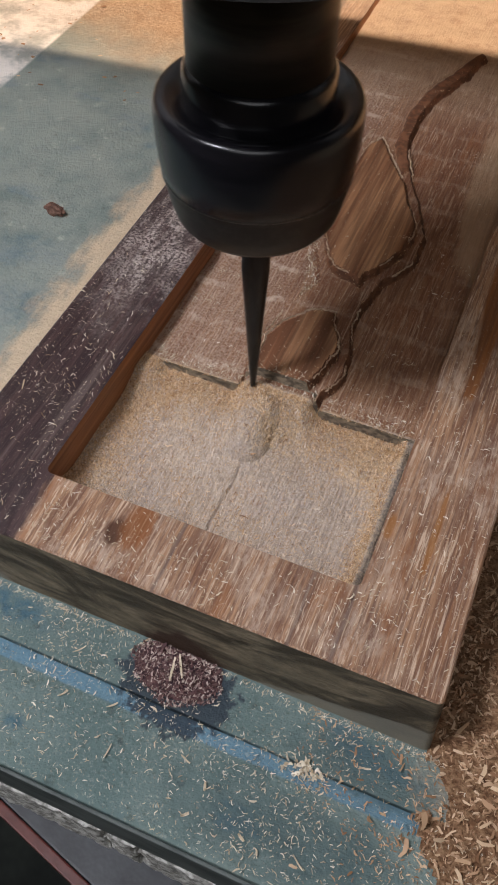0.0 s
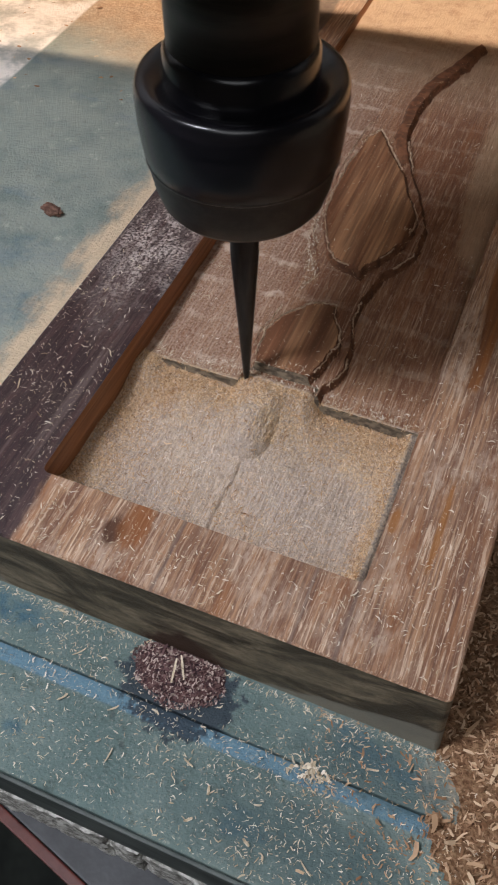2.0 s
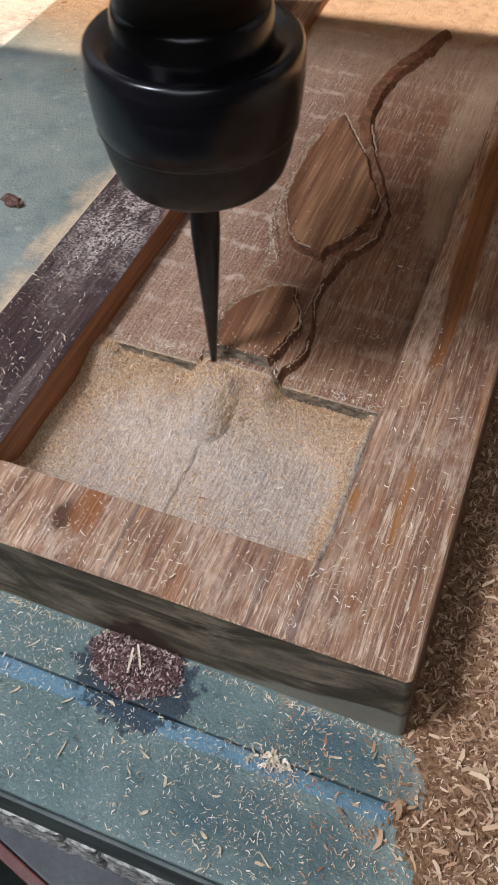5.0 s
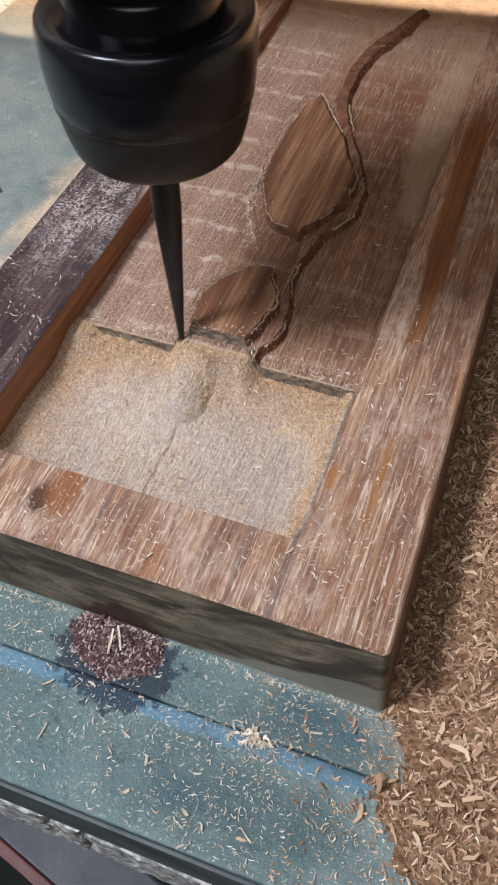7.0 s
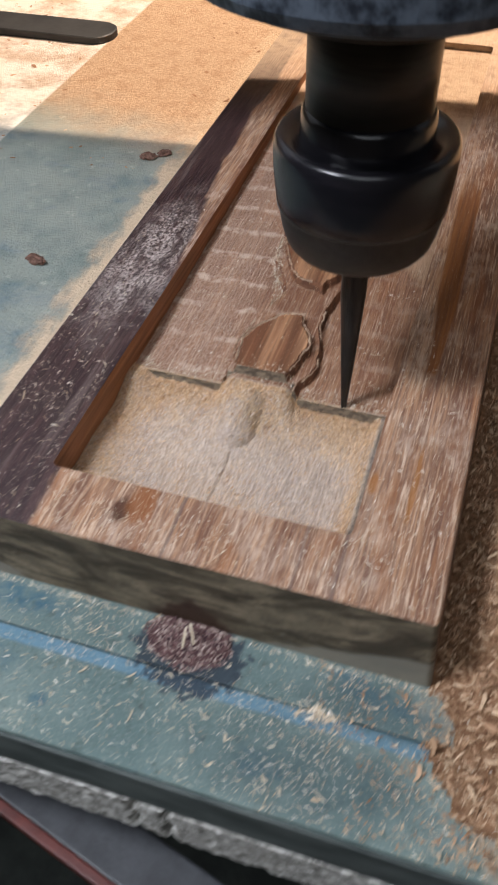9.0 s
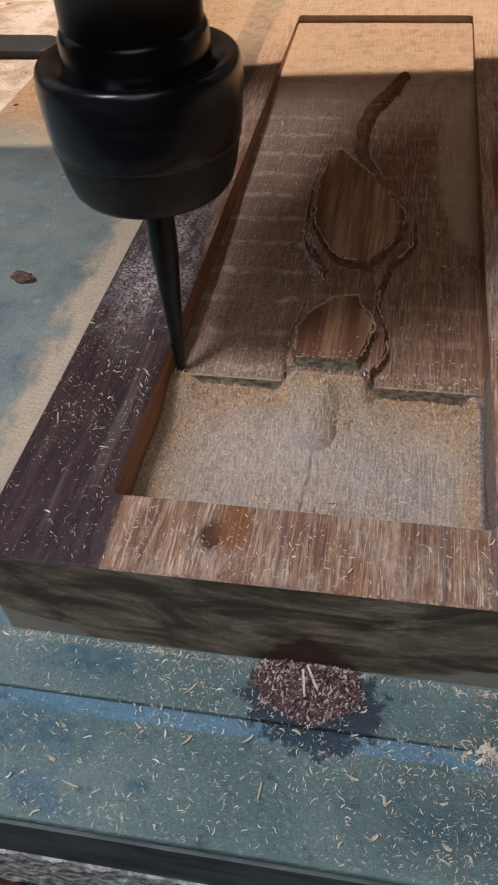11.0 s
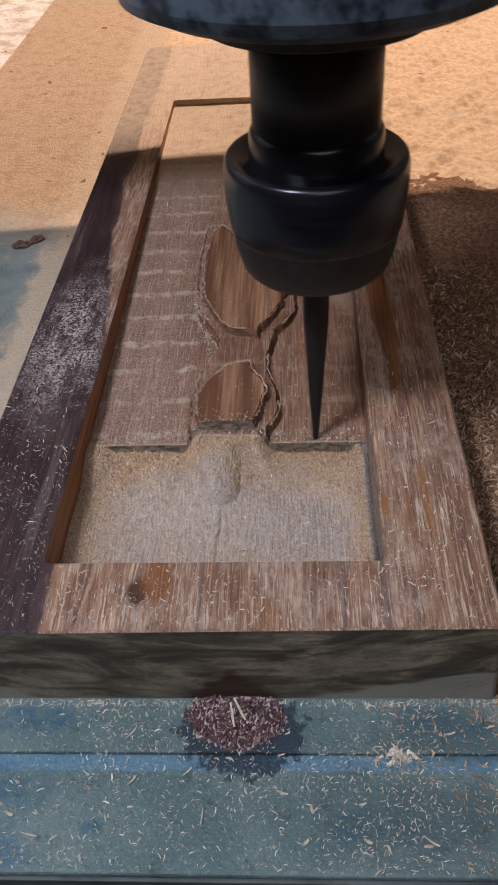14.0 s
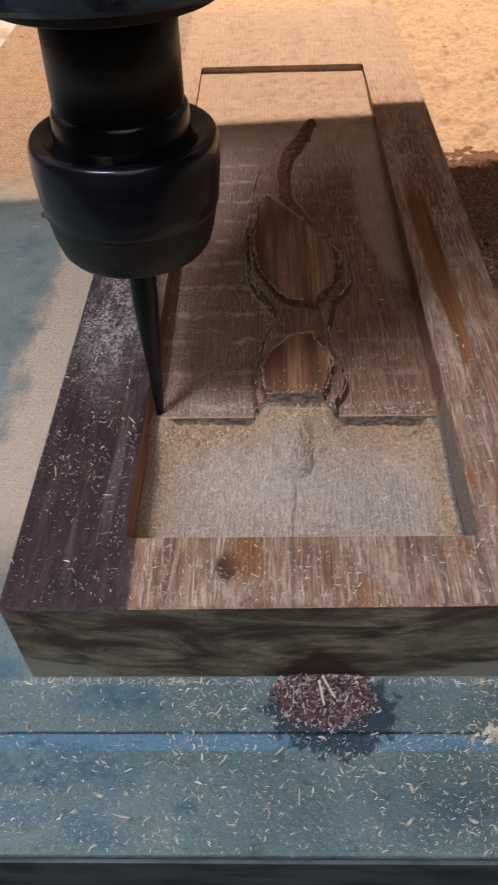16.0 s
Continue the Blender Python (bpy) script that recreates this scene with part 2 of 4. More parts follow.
def carved_material():
    n = Nodes("carved_wood_with_dust")
    tone, fine = oak_colour(n)
    tone = n.mix(0.40, tone, (0.235, 0.108, 0.062))
    y = n.axis(1)
    # floury dust over the finished near part, thinner on the roughed part
    speck = n.noise(1900, 4, 0.75)
    broad = n.noise((120, 90, 120), 3, 0.6)
    near = n.span(y, 4.36 * U, 4.44 * U, 1.0, 0.0)
    cover = n.span(n.math("ADD", speck, n.math("MULTIPLY", n.math("SUBTRACT", broad, 0.5), 0.5)), 0.34, 0.62)
    grey = n.mix(n.span(n.noise((2300, 170, 2300), 4, 0.7), 0.34, 0.66), (0.34, 0.27, 0.23), (0.62, 0.52, 0.45))
    tan = n.mix(n.span(n.noise(1300, 4, 0.8, loc=(3, 7, 0)), 0.32, 0.62), (0.42, 0.27, 0.155), (0.80, 0.60, 0.39))
    sandy = n.math("MAXIMUM", n.span(n.math("ADD", y, n.math("MULTIPLY", n.math("SUBTRACT", n.noise((110, 110, 110), 3, loc=(4, 4, 0)), 0.5), 0.03)), 2.9 * U, 4.2 * U), n.math("MAXIMUM", n.span(n.axis(0), -6.3 * U, -5.7 * U, 1.0, 0.0), n.span(n.axis(0), -1.95 * U, -1.65 * U)))
    dusty = n.mix(n.math("MULTIPLY", cover, n.span(sandy, 0, 1, 0.30, 1.0)), grey, tan)
    strip = n.math("ADD", n.axis(0), n.math("MULTIPLY", n.math("SUBTRACT", n.noise(900, 4, 0.7, loc=(6, 2, 0)), 0.5), 0.0016))
    dusty = n.mix(n.span(strip, -1.62 * U, -1.57 * U, 0.0, 0.75), dusty, n.mix(n.span(speck, 0.4, 0.6), (0.14, 0.115, 0.098), (0.34, 0.28, 0.235)))
    bare = n.spot(-4.05 * U, 3.18 * U, 0.22 * U, 0.30 * U, 0.45, 0.4, 300)
    dusty = n.mix(n.math("MULTIPLY", bare, 0.25), dusty, n.mix(n.span(speck, 0.4, 0.6), (0.36, 0.29, 0.275), (0.50, 0.43, 0.40)))
    # cross-wise tool marks with whiskers
    wave = n.math("SINE", n.math("ADD", n.math("MULTIPLY", y, 2 * math.pi / (0.92 * U)), n.math("MULTIPLY", n.noise((160, 160, 160), 2), 2.2)))
    marks = n.math("MULTIPLY", n.math("MULTIPLY", n.span(wave, 0.72, 0.98), n.span(n.noise((420, 420, 300), 4, 0.7), 0.40, 0.58)), n.math("MULTIPLY", n.span(n.axis(0), -4.9 * U, -4.5 * U, 1.0, 0.30), n.span(n.noise((95, 60, 95), 2, loc=(2, 9, 0)), 0.30, 0.50)))
    far = n.mix(n.math("MULTIPLY", marks, 0.6), tone, (0.66, 0.53, 0.42))
    far = n.mix(n.math("MULTIPLY", n.span(n.math("ADD", speck, n.span(n.axis(0), -5.4 * U, -3.6 * U, 0.12, -0.06)), 0.46, 0.74), 0.46), far, (0.58, 0.44, 0.35))
    # smooth floury patch against the far side rail
    patch = n.math("MULTIPLY", n.spot(-1.45 * U, 12.0 * U, 0.85 * U, 3.6 * U, 0.12, 0.25, 120), n.span(n.noise(500, 4, 0.7), 0.2, 0.6, 0.75, 1.0))
    far = n.mix(n.math("MULTIPLY", patch, 0.62), far, (0.50, 0.355, 0.235))
    colour = n.mix(near, far, dusty)
    floury = n.math("MULTIPLY", n.span(y, 12.5 * U, 17.5 * U, 0.0, 0.9), n.span(n.noise(260, 4, 0.7), 0.25, 0.6, 0.5, 1.0))
    colour = n.mix(floury, colour, (0.62, 0.47, 0.33))
    return n.done(colour, 0.85, bump=n.math("ADD", n.math("ADD", fine, n.math("MULTIPLY", speck, 0.7)), n.math("MULTIPLY", near, n.noise(620, 4, 0.75, loc=(5, 5, 0)))), depth=0.0005, spec=0.2)


def plateau_material():
    n = Nodes("relief_top_amber_wood")
    fine = n.noise((1300, 40, 1300), 3)
    broad = n.noise((210, 8, 210), 3, loc=(2, 0, 0))
    tone = n.mix(n.span(broad, 0.38, 0.62), (0.15, 0.055, 0.024), (0.43, 0.225, 0.118))
    tone = n.mix(n.span(fine, 0.42, 0.6), n.mix(0.5, tone, (0.09, 0.04, 0.02)), tone)
    speck = n.span(n.noise(1800, 3, 0.7), 0.62, 0.72)
    return n.done(n.mix(n.math("MULTIPLY", speck, 0.4), tone, (0.6, 0.47, 0.34)), 0.65, bump=fine, depth=0.0003)


def table_material():
    n = Nodes("painted_spoilboard")
    cloud = n.noise((26, 26, 26), 5, 0.6)
    paint = n.mix(n.span(cloud, 0.32, 0.68), (0.095, 0.148, 0.144), (0.183, 0.240, 0.224))
    blue = n.span(n.noise((34, 60, 34), 4, 0.6, loc=(5, 3, 0)), 0.57, 0.66)
    paint = n.mix(n.math("MULTIPLY", blue, 0.6), paint, (0.050, 0.130, 0.195))
    # blue line along the joint near the front
    y, x = n.axis(1), n.axis(0)
    wob = n.math("MULTIPLY", n.math("SUBTRACT", n.noise((60, 10, 10), 3), 0.5), 0.0009)
    lane = n.math("MULTIPLY", n.span(n.math("ADD", y, wob), -1.13 * U, -1.09 * U), n.span(y, -0.86 * U, -0.83 * U, 1.0, 0.0))
    paint = n.mix(n.math("MULTIPLY", lane, n.span(n.noise((90, 200, 90), 3), 0.25, 0.5, 0.75, 0.95)), paint, (0.115, 0.225, 0.30))
    film0 = n.span(n.noise(1600, 4, 0.75, loc=(7, 7, 0)), 0.52, 0.68)
    paint = n.mix(n.math("MULTIPLY", film0, 0.38), paint, (0.42, 0.43, 0.37))
    grime = n.span(n.noise((300, 300, 300), 4, 0.7), 0.54, 0.74)
    paint = n.mix(n.math("MULTIPLY", grime, 0.7), paint, (0.045, 0.062, 0.056))
    for sx, sy, rx, ry in ((-11.0, 12.5, 0.55, 0.35), (-14.0, 14.6, 0.8, 0.3), (-10.6, 7.1, 0.9, 0.4), (-9.7, 12.9, 0.5, 0.3), (-5.5, -1.9, 0.14, 0.11), (-10.3, 5.5, 0.7, 0.55), (-9.6, 2.6, 0.6, 0.5), (-6.6, -0.36, 0.75, 0.2), (-7.3, -1.35, 0.9, 0.3)):
        paint = n.mix(n.math("MULTIPLY", n.spot(sx * U, sy * U, rx * U, ry * U, 0.6, 0.9, 190), n.span(n.noise((520, 520, 520), 4, 0.7, loc=(sx, sy, 0)), 0.36, 0.60, 0.15, 0.85)), paint, (0.045, 0.115, 0.160))
    # broad darker blue-green patches on the near right of the table
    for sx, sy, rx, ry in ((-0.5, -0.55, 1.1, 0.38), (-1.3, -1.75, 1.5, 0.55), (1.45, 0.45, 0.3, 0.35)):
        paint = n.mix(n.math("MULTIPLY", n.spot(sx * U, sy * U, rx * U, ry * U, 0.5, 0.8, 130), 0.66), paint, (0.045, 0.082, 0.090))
    # bare far-left strip, near-white so its colour also carries the bulb's glare
    bare = n.math("MULTIPLY", n.span(x, -15.16 * U, -15.04 * U, 1.0, 0.0), n.math("MULTIPLY", n.span(y, 10.0 * U, 11.0 * U), n.span(n.noise((60, 60, 60), 4, 0.7, loc=(2, 2, 0)), 0.36, 0.60, 0.25, 1.0)))
    # dark blue-grey patch under and around the plum mound
    dark_halo = n.spot(-3.55 * U, -0.55 * U, 0.90 * U, 0.64 * U, 0.10, 0.6, 420)
    paint = n.mix(n.math("MULTIPLY", dark_halo, 0.9), paint, (0.022, 0.033, 0.048))
    haze = n.math("MULTIPLY", n.span(y, 1.0 * U, 5.0 * U, 0.0, 0.55), n.span(n.noise((70, 70, 70), 5, 0.7, loc=(8, 1, 0)), 0.30, 0.62, 0.35, 1.0))
    paint = n.mix(haze, paint, (0.40, 0.41, 0.36))
    spatter = n.math("MULTIPLY", n.span(n.voronoi(150.0, loc=(3, 1, 0)), 0.08, 0.26, 0.6, 0.0), n.span(n.noise(700, 4, 0.75, loc=(9, 4, 0)), 0.42, 0.60))
    spatter = n.math("MULTIPLY", spatter, n.span(y, 3.0 * U, 6.0 * U))
    paint = n.mix(spatter, paint, (0.50, 0.50, 0.44))
    # sawdust film: beside the board, over the far half and on the open side
    sand = n.mix(n.span(n.noise(700, 5, 0.8), 0.3, 0.7), (0.40, 0.262, 0.165), (0.65, 0.475, 0.325))
    sand = n.mix(n.span(n.noise((150, 150, 150), 4, 0.7, loc=(1, 6, 0)), 0.46, 0.66, 0.0, 0.45), sand, (0.36, 0.21, 0.12))
    wander = n.math("MULTIPLY", n.math("SUBTRACT", n.noise((45, 45, 45), 5, 0.65, loc=(9, 9, 0)), 0.5), 0.05)
    far = n.span(n.math("ADD", n.math("ADD", y, wander), n.math("MULTIPLY", x, 0.25)), 10.5 * U, 15.0 * U)
    wob2 = n.math("MULTIPLY", n.math("SUBTRACT", n.noise((130, 70, 130), 4, 0.65), 0.5), 0.020)
    beside = n.math("MULTIPLY", n.span(n.math("ADD", x, wob2), -9.95 * U, -9.35 * U), n.span(y, 0.6 * U, 3.5 * U))
    open_side = n.span(n.math("ADD", n.math("ADD", x, n.math("MULTIPLY", y, 0.35)), n.math("MULTIPLY", wob2, 2.0)), 0.0 * U, 1.5 * U)
    film = n.math("MAXIMUM", far, n.math("MAXIMUM", beside, open_side))
    thin = n.span(n.noise(900, 4, 0.8, loc=(2, 2, 0)), 0.64, 0.72)
    film = n.math("MAXIMUM", n.math("MULTIPLY", film, n.span(n.noise(600, 4, 0.7), 0.25, 0.45, 0.75, 1.0)), n.math("MULTIPLY", n.math("MULTIPLY", thin, n.math("SUBTRACT", 1.0, dark_halo)), 0.5))
    sand = n.mix(n.math("MULTIPLY", beside, n.span(y, 12.0 * U, 16.0 * U, 0.6, 0.3)), sand, (0.72, 0.60, 0.44))
    colour = n.mix(film, paint, sand)
    colour = n.mix(bare, colour, (0.86, 0.80, 0.74))
    rough = n.span(film, 0, 1, 0.55, 0.95)
    return n.done(colour, rough, bump=n.math("ADD", n.noise(900, 4, 0.7), n.math("MULTIPLY", film, n.noise(450, 4, 0.8))), depth=0.0006, spec=0.3)


def plain_material(name, dark, light, scale, rough=0.7, metal=0.0, depth=0.0002, lo=0.35, hi=0.65, spec=0.4):
    n = Nodes(name)
    s = n.noise(scale, 4, 0.65)
    return n.done(n.mix(n.span(s, lo, hi), dark, light), rough, metal, bump=s, depth=depth, spec=spec)


def chip_material(name, dark, mid, light):
    n = Nodes(name)
    r = n.island()
    tone = n.mix(n.span(r, 0.0, 0.5), dark, mid)
    tone = n.mix(n.span(r, 0.5, 1.0), tone, light)
    return n.done(tone, 0.8, spec=0.2)


def blackened_material():
    """Polished black steel, with a dull dusty skirt below the seam."""
    n = Nodes("blackened_steel")
    s = n.noise((80, 80, 900), 4, 0.65)
    skirt = n.span(n.axis(2), 4.54 * U, 4.58 * U, 1.0, 0.0)
    tone = n.mix(n.span(s, 0.35, 0.65), (0.006, 0.006, 0.008), (0.012, 0.011, 0.014))
    tone = n.mix(skirt, tone, n.mix(n.span(n.noise(700, 4, 0.7), 0.35, 0.7), (0.010, 0.009, 0.0085), (0.021, 0.0185, 0.017)))
    return n.done(tone, n.span(skirt, 0, 1, 0.24, 0.46), 0.15, bump=s, depth=0.00002, spec=0.5)


M_TOP, M_END, M_SIDE, M_WALL = board_material(), end_grain_material(), side_material(), wall_cut_material()
M_CARVED, M_PLATEAU, M_TABLE = carved_material(), plateau_material(), table_material()
# cut brown made darker, so the terrace sides carry their shade in the colour
M_BAND = plain_material("shaded_brown_terrace_side", (0.10, 0.040, 0.020), (0.20, 0.085, 0.042), (400, 400, 900), 0.75)
M_CROSS = plain_material("cross_cut_dark_wood", (0.075, 0.056, 0.040), (0.24, 0.185, 0.13), (500, 500, 900), 0.8)
M_FRAY = plain_material("pale_frayed_arris", (0.27, 0.165, 0.10), (0.58, 0.44, 0.32), (900, 900, 900), 0.85)
M_EDGE = plain_material("grey_green_painted_edge", (0.040, 0.050, 0.048), (0.085, 0.100, 0.095), (60, 60, 200), 0.6)
M_RAW = plain_material("chipped_grey_board_edge", (0.17, 0.165, 0.15), (0.46, 0.45, 0.42), (420, 420, 700), 0.9, depth=0.0007, lo=0.40, hi=0.60)
M_BLACK = blackened_material()
M_SHAFT = plain_material("satin_brown_steel", (0.040, 0.033, 0.028), (0.062, 0.052, 0.044), (60, 60, 700), 0.42, 0.4, 0.00002)
M_NUTLINE = plain_material("worn_steel_line", (0.06, 0.055, 0.055), (0.10, 0.095, 0.09), (300, 300, 300), 0.35, 0.8)
M_BIT = plain_material("ground_carbide", (0.030, 0.031, 0.033), (0.050, 0.050, 0.052), (400, 400, 60), 0.34, 0.75, 0.00003)
M_BODY = plain_material("grey_spindle_housing", (0.016, 0.020, 0.028), (0.095, 0.115, 0.145), (130, 130, 130), 0.5, 0.3, lo=0.38, hi=0.58)
M_LIP = plain_material("brown_seal_ring", (0.040, 0.030, 0.022), (0.070, 0.055, 0.040), (200, 200, 200), 0.5)
M_GANTRY = plain_material("dark_grey_cast_iron", (0.030, 0.032, 0.036), (0.055, 0.058, 0.062), (40, 40, 40), 0.55, 0.2)
# pale so that the unseen beam throws warm light back on the board
M_BOUNCE = plain_material("pale_bounce_beam", (0.38, 0.37, 0.36), (0.52, 0.51, 0.49), (40, 40, 40), 0.5, 0.1)
# floor colour kept very dark: the shade below the table is in it
M_FLOOR = plain_material("green_grey_concrete_in_shade", (0.020, 0.024, 0.022), (0.045, 0.052, 0.046), (12, 12, 12), 0.8, depth=0.002)
M_PLASTER = plain_material("grey_workshop_plaster", (0.20, 0.20, 0.19), (0.30, 0.30, 0.28), (6, 6, 6), 0.9, depth=0.002)
# lever paints, both darkened to stand for the shade below the table
M_RED = plain_material("worn_red_paint_in_shade", (0.070, 0.013, 0.009), (0.13, 0.026, 0.018), (90, 90, 90), 0.45)
M_GREY = plain_material("blue_grey_paint_in_shade", (0.024, 0.026, 0.030), (0.045, 0.048, 0.054), (90, 90, 90), 0.45)
M_CREAM = chip_material("cream_wood_chips", (0.44, 0.34, 0.23), (0.62, 0.53, 0.40), (0.80, 0.73, 0.62))
M_BROWN = chip_material("brown_wood_shavings", (0.22, 0.112, 0.060), (0.42, 0.25, 0.15), (0.64, 0.46, 0.31))
M_RIBBON = chip_material("cream_brown_ribbons", (0.25, 0.13, 0.07), (0.46, 0.29, 0.175), (0.66, 0.48, 0.32))
M_DUST = chip_material("sandy_dust_flakes", (0.27, 0.128, 0.052), (0.62, 0.39, 0.21), (0.86, 0.66, 0.45))
M_FLOUR = chip_material("grey_cream_dust_flakes", (0.34, 0.275, 0.245), (0.62, 0.53, 0.46), (0.86, 0.76, 0.66))
M_PLUM = chip_material("plum_wood_shavings", (0.070, 0.036, 0.040), (0.165, 0.092, 0.088), (0.52, 0.42, 0.37))
M_KNOT = plain_material("dark_bark_crumb", (0.085, 0.040, 0.028), (0.20, 0.11, 0.08), (600, 600, 600), 0.8)


# ---------------------------------------------------------------- mesh helpers
def mesh_part(name, verts, faces, mats, parent=None, label="", smooth=False, slots=None):
    me = bpy.data.meshes.new(name)
    me.from_pydata([tuple(float(c) for c in v) for v in verts], [], faces)
    for m in (mats if isinstance(mats, (list, tuple)) else [mats]):
        me.materials.append(m)
    if slots is not None:
        me.polygons.foreach_set("material_index", slots)
    me.polygons.foreach_set("use_smooth", [smooth] * len(me.polygons))
    me.update()
    ob = new(name, me)
    ob.parent = parent
    if label:
        tagged(ob, label)
    return ob


def part(name, bm, material, parent=None, label="", smooth=False):
    me = bpy.data.meshes.new(name)
    bm.normal_update()
    bm.to_mesh(me)
    bm.free()
    me.materials.append(material)
    me.polygons.foreach_set("use_smooth", [smooth] * len(me.polygons))
    ob = new(name, me)
    ob.parent = parent
    if label:
        tagged(ob, label)
    return ob


def box(x0, x1, y0, y1, z0, z1, bevel=0.0):
    bm = bmesh.new()
    bmesh.ops.create_cube(bm, size=1.0)
    for v in bm.verts:
        v.co = Vector((x0 + (v.co.x + 0.5) * (x1 - x0), y0 + (v.co.y + 0.5) * (y1 - y0), z0 + (v.co.z + 0.5) * (z1 - z0)))
    if bevel:
        bmesh.ops.bevel(bm, geom=bm.edges[:], offset=bevel, segments=2, affect="EDGES", profile=0.6)
    return bm


def lathe(profile, steps=96):
    """A turned solid round z from (radius, height) pairs, in plan units."""
    bm = bmesh.new()
    rings = []
    for r, z in profile:
        rings.append([bm.verts.new((r * U * math.cos(a), r * U * math.sin(a), z * U)) for a in (2 * math.pi * k / steps for k in range(steps))] if r > 1e-6 else [bm.verts.new((0, 0, z * U))])
    for lo, hi in zip(rings, rings[1:]):
        for k in range(steps):
            j = (k + 1) % steps
            if len(lo) == 1:
                bm.faces.new((lo[0], hi[j], hi[k]))
            elif len(hi) == 1:
                bm.faces.new((lo[k], lo[j], hi[0]))
            else:
                bm.faces.new((lo[k], lo[j], hi[j], hi[k]))
    bmesh.ops.recalc_face_normals(bm, faces=bm.faces[:])
    return bm


def smoothstep(a, b, v):
    t = np.clip((v - a) / (b - a), 0, 1)
    return t * t * (3 - 2 * t)


def wobble(x, y, scale, seed=0.0):
    """Smooth pseudo-random field in -1..1 from a few crossed sines."""
    s = np.zeros_like(x)
    for k in range(6):
        a = 1.7 * k + seed
        f = scale * (1 + 0.63 * k)
        s = s + np.sin(f * (x * math.cos(a) + y * math.sin(a)) + 2.3 * k + 5 * seed) / (1 + 0.5 * k)
    return s / 2.6


# ---------------------------------------------------------------- setting
room = tagged(new("workshop_room"), "plain grey plastered workshop room around the machine", "room", kind="structure")
part("floor", box(-2.2, 2.2, -2.2, 2.6, -0.86, -0.80), M_FLOOR, room)
part("ceiling", box(-2.2, 2.2, -2.2, 2.6, 1.90, 1.96), M_PLASTER, room)
part("wall_north", box(-2.2, 2.2, 2.6, 2.7, -0.80, 1.90), M_PLASTER, room)
part("wall_south", box(-2.2, 2.2, -2.3, -2.2, -0.80, 1.90), M_PLASTER, room)
part("wall_west", box(-2.3, -2.2, -2.2, 2.6, -0.80, 1.90), M_PLASTER, room)
part("wall_east", box(2.2, 2.3, -2.2, 2.6, -0.80, 1.90), M_PLASTER, room)

table = tagged(new("machine_table"), "blue-green painted spoilboard machine table strewn with sawdust", "machine table")
FRONT = -2.47 * U
SEAM = -0.84 * U
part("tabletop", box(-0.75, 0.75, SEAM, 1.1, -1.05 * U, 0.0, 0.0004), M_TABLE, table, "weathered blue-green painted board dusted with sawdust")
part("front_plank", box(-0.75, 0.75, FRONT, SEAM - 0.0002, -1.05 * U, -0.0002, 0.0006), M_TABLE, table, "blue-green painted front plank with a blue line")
part("painted_edge", box(-0.75, 0.75, FRONT - 0.0008, FRONT - 0.0001, -1.05 * U, -0.0010, 0.0002), M_EDGE, table, "grey-green painted front edge")


def raw_edge():
    """The lower board's broken front edge: an uneven strip with a few cracks."""
    nx, nz = 900, 10
    xs = np.linspace(-0.30, 0.25, nx)
    zs = np.linspace(-1.06 * U, -2.15 * U, nz)
    X, Z = np.meshgrid(xs, zs)
    rough = 0.00028 * wobble(X * 900, Z * 900, 1.0, 0.3) + 0.00022 * wobble(X * 2600, Z * 2600, 1.0, 1.1)
    Y = np.full_like(X, FRONT - 0.0012) + rough
    for cx in (-0.046, -0.0395, -0.139, 0.05):
        Y += 0.003 * np.exp(-((X - cx - 0.0008 * np.sin(Z * 900)) / 0.0006) ** 2)
    verts = [(x, y, z) for x, y, z in zip(X.ravel(), Y.ravel(), Z.ravel())]
    top = len(verts)
    verts += [(x, FRONT + 0.01, zs[0]) for x in xs] + [(x, FRONT + 0.01, zs[-1]) for x in xs]
    faces = [(j * nx + i, (j + 1) * nx + i, (j + 1) * nx + i + 1, j * nx + i + 1) for j in range(nz - 1) for i in range(nx - 1)]
    faces += [(top + i, i, i + 1, top + i + 1) for i in range(nx - 1)]
    faces += [((nz - 1) * nx + i, top + nx + i, top + nx + i + 1, (nz - 1) * nx + i + 1) for i in range(nx - 1)]
    return mesh_part("broken_edge", verts, faces, M_RAW, table, "chipped pale grey raw board edge", smooth=False)


raw_edge()
part("lower_board", box(-0.75, 0.75, FRONT + 0.0105, 1.1, -2.15 * U, -1.06 * U), M_RAW, table)
part("steel_rail", box(-0.75, 0.75, FRONT + 0.004, FRONT + 0.045, -3.6 * U, -2.17 * U, 0.001), M_GANTRY, table, "dark steel rail under the boards")
part("frame_beam", box(-0.75, 0.75, 0.06, 1.0, -0.16, -3.65 * U), M_GANTRY, table)
for lx in (-0.65, 0.60):
    for ly in (0.10, 0.90):
        part("leg", box(lx, lx + 0.06, ly, ly + 0.06, -0.80, -0.161), M_GANTRY, table)

# ---------------------------------------------------------------- the board
BX0, BX1, BY1, BT = -8.03 * U, 0.0, 26.2 * U, 1.742 * U
PX0, PX1, PY0, PY1 = -6.45 * U, -1.48 * U, 1.15 * U, 20.2 * U
STEP = 4.36  # plan units: the line up to which the finishing passes have come
FLOOR_Z, ROUGH_Z, MID_Z, HIGH_Z = 0.82, 1.17, 1.36, 1.56

board = tagged(new("carved_board"), "brown hardwood board being carved, with a dust-filled recess", "wooden board")


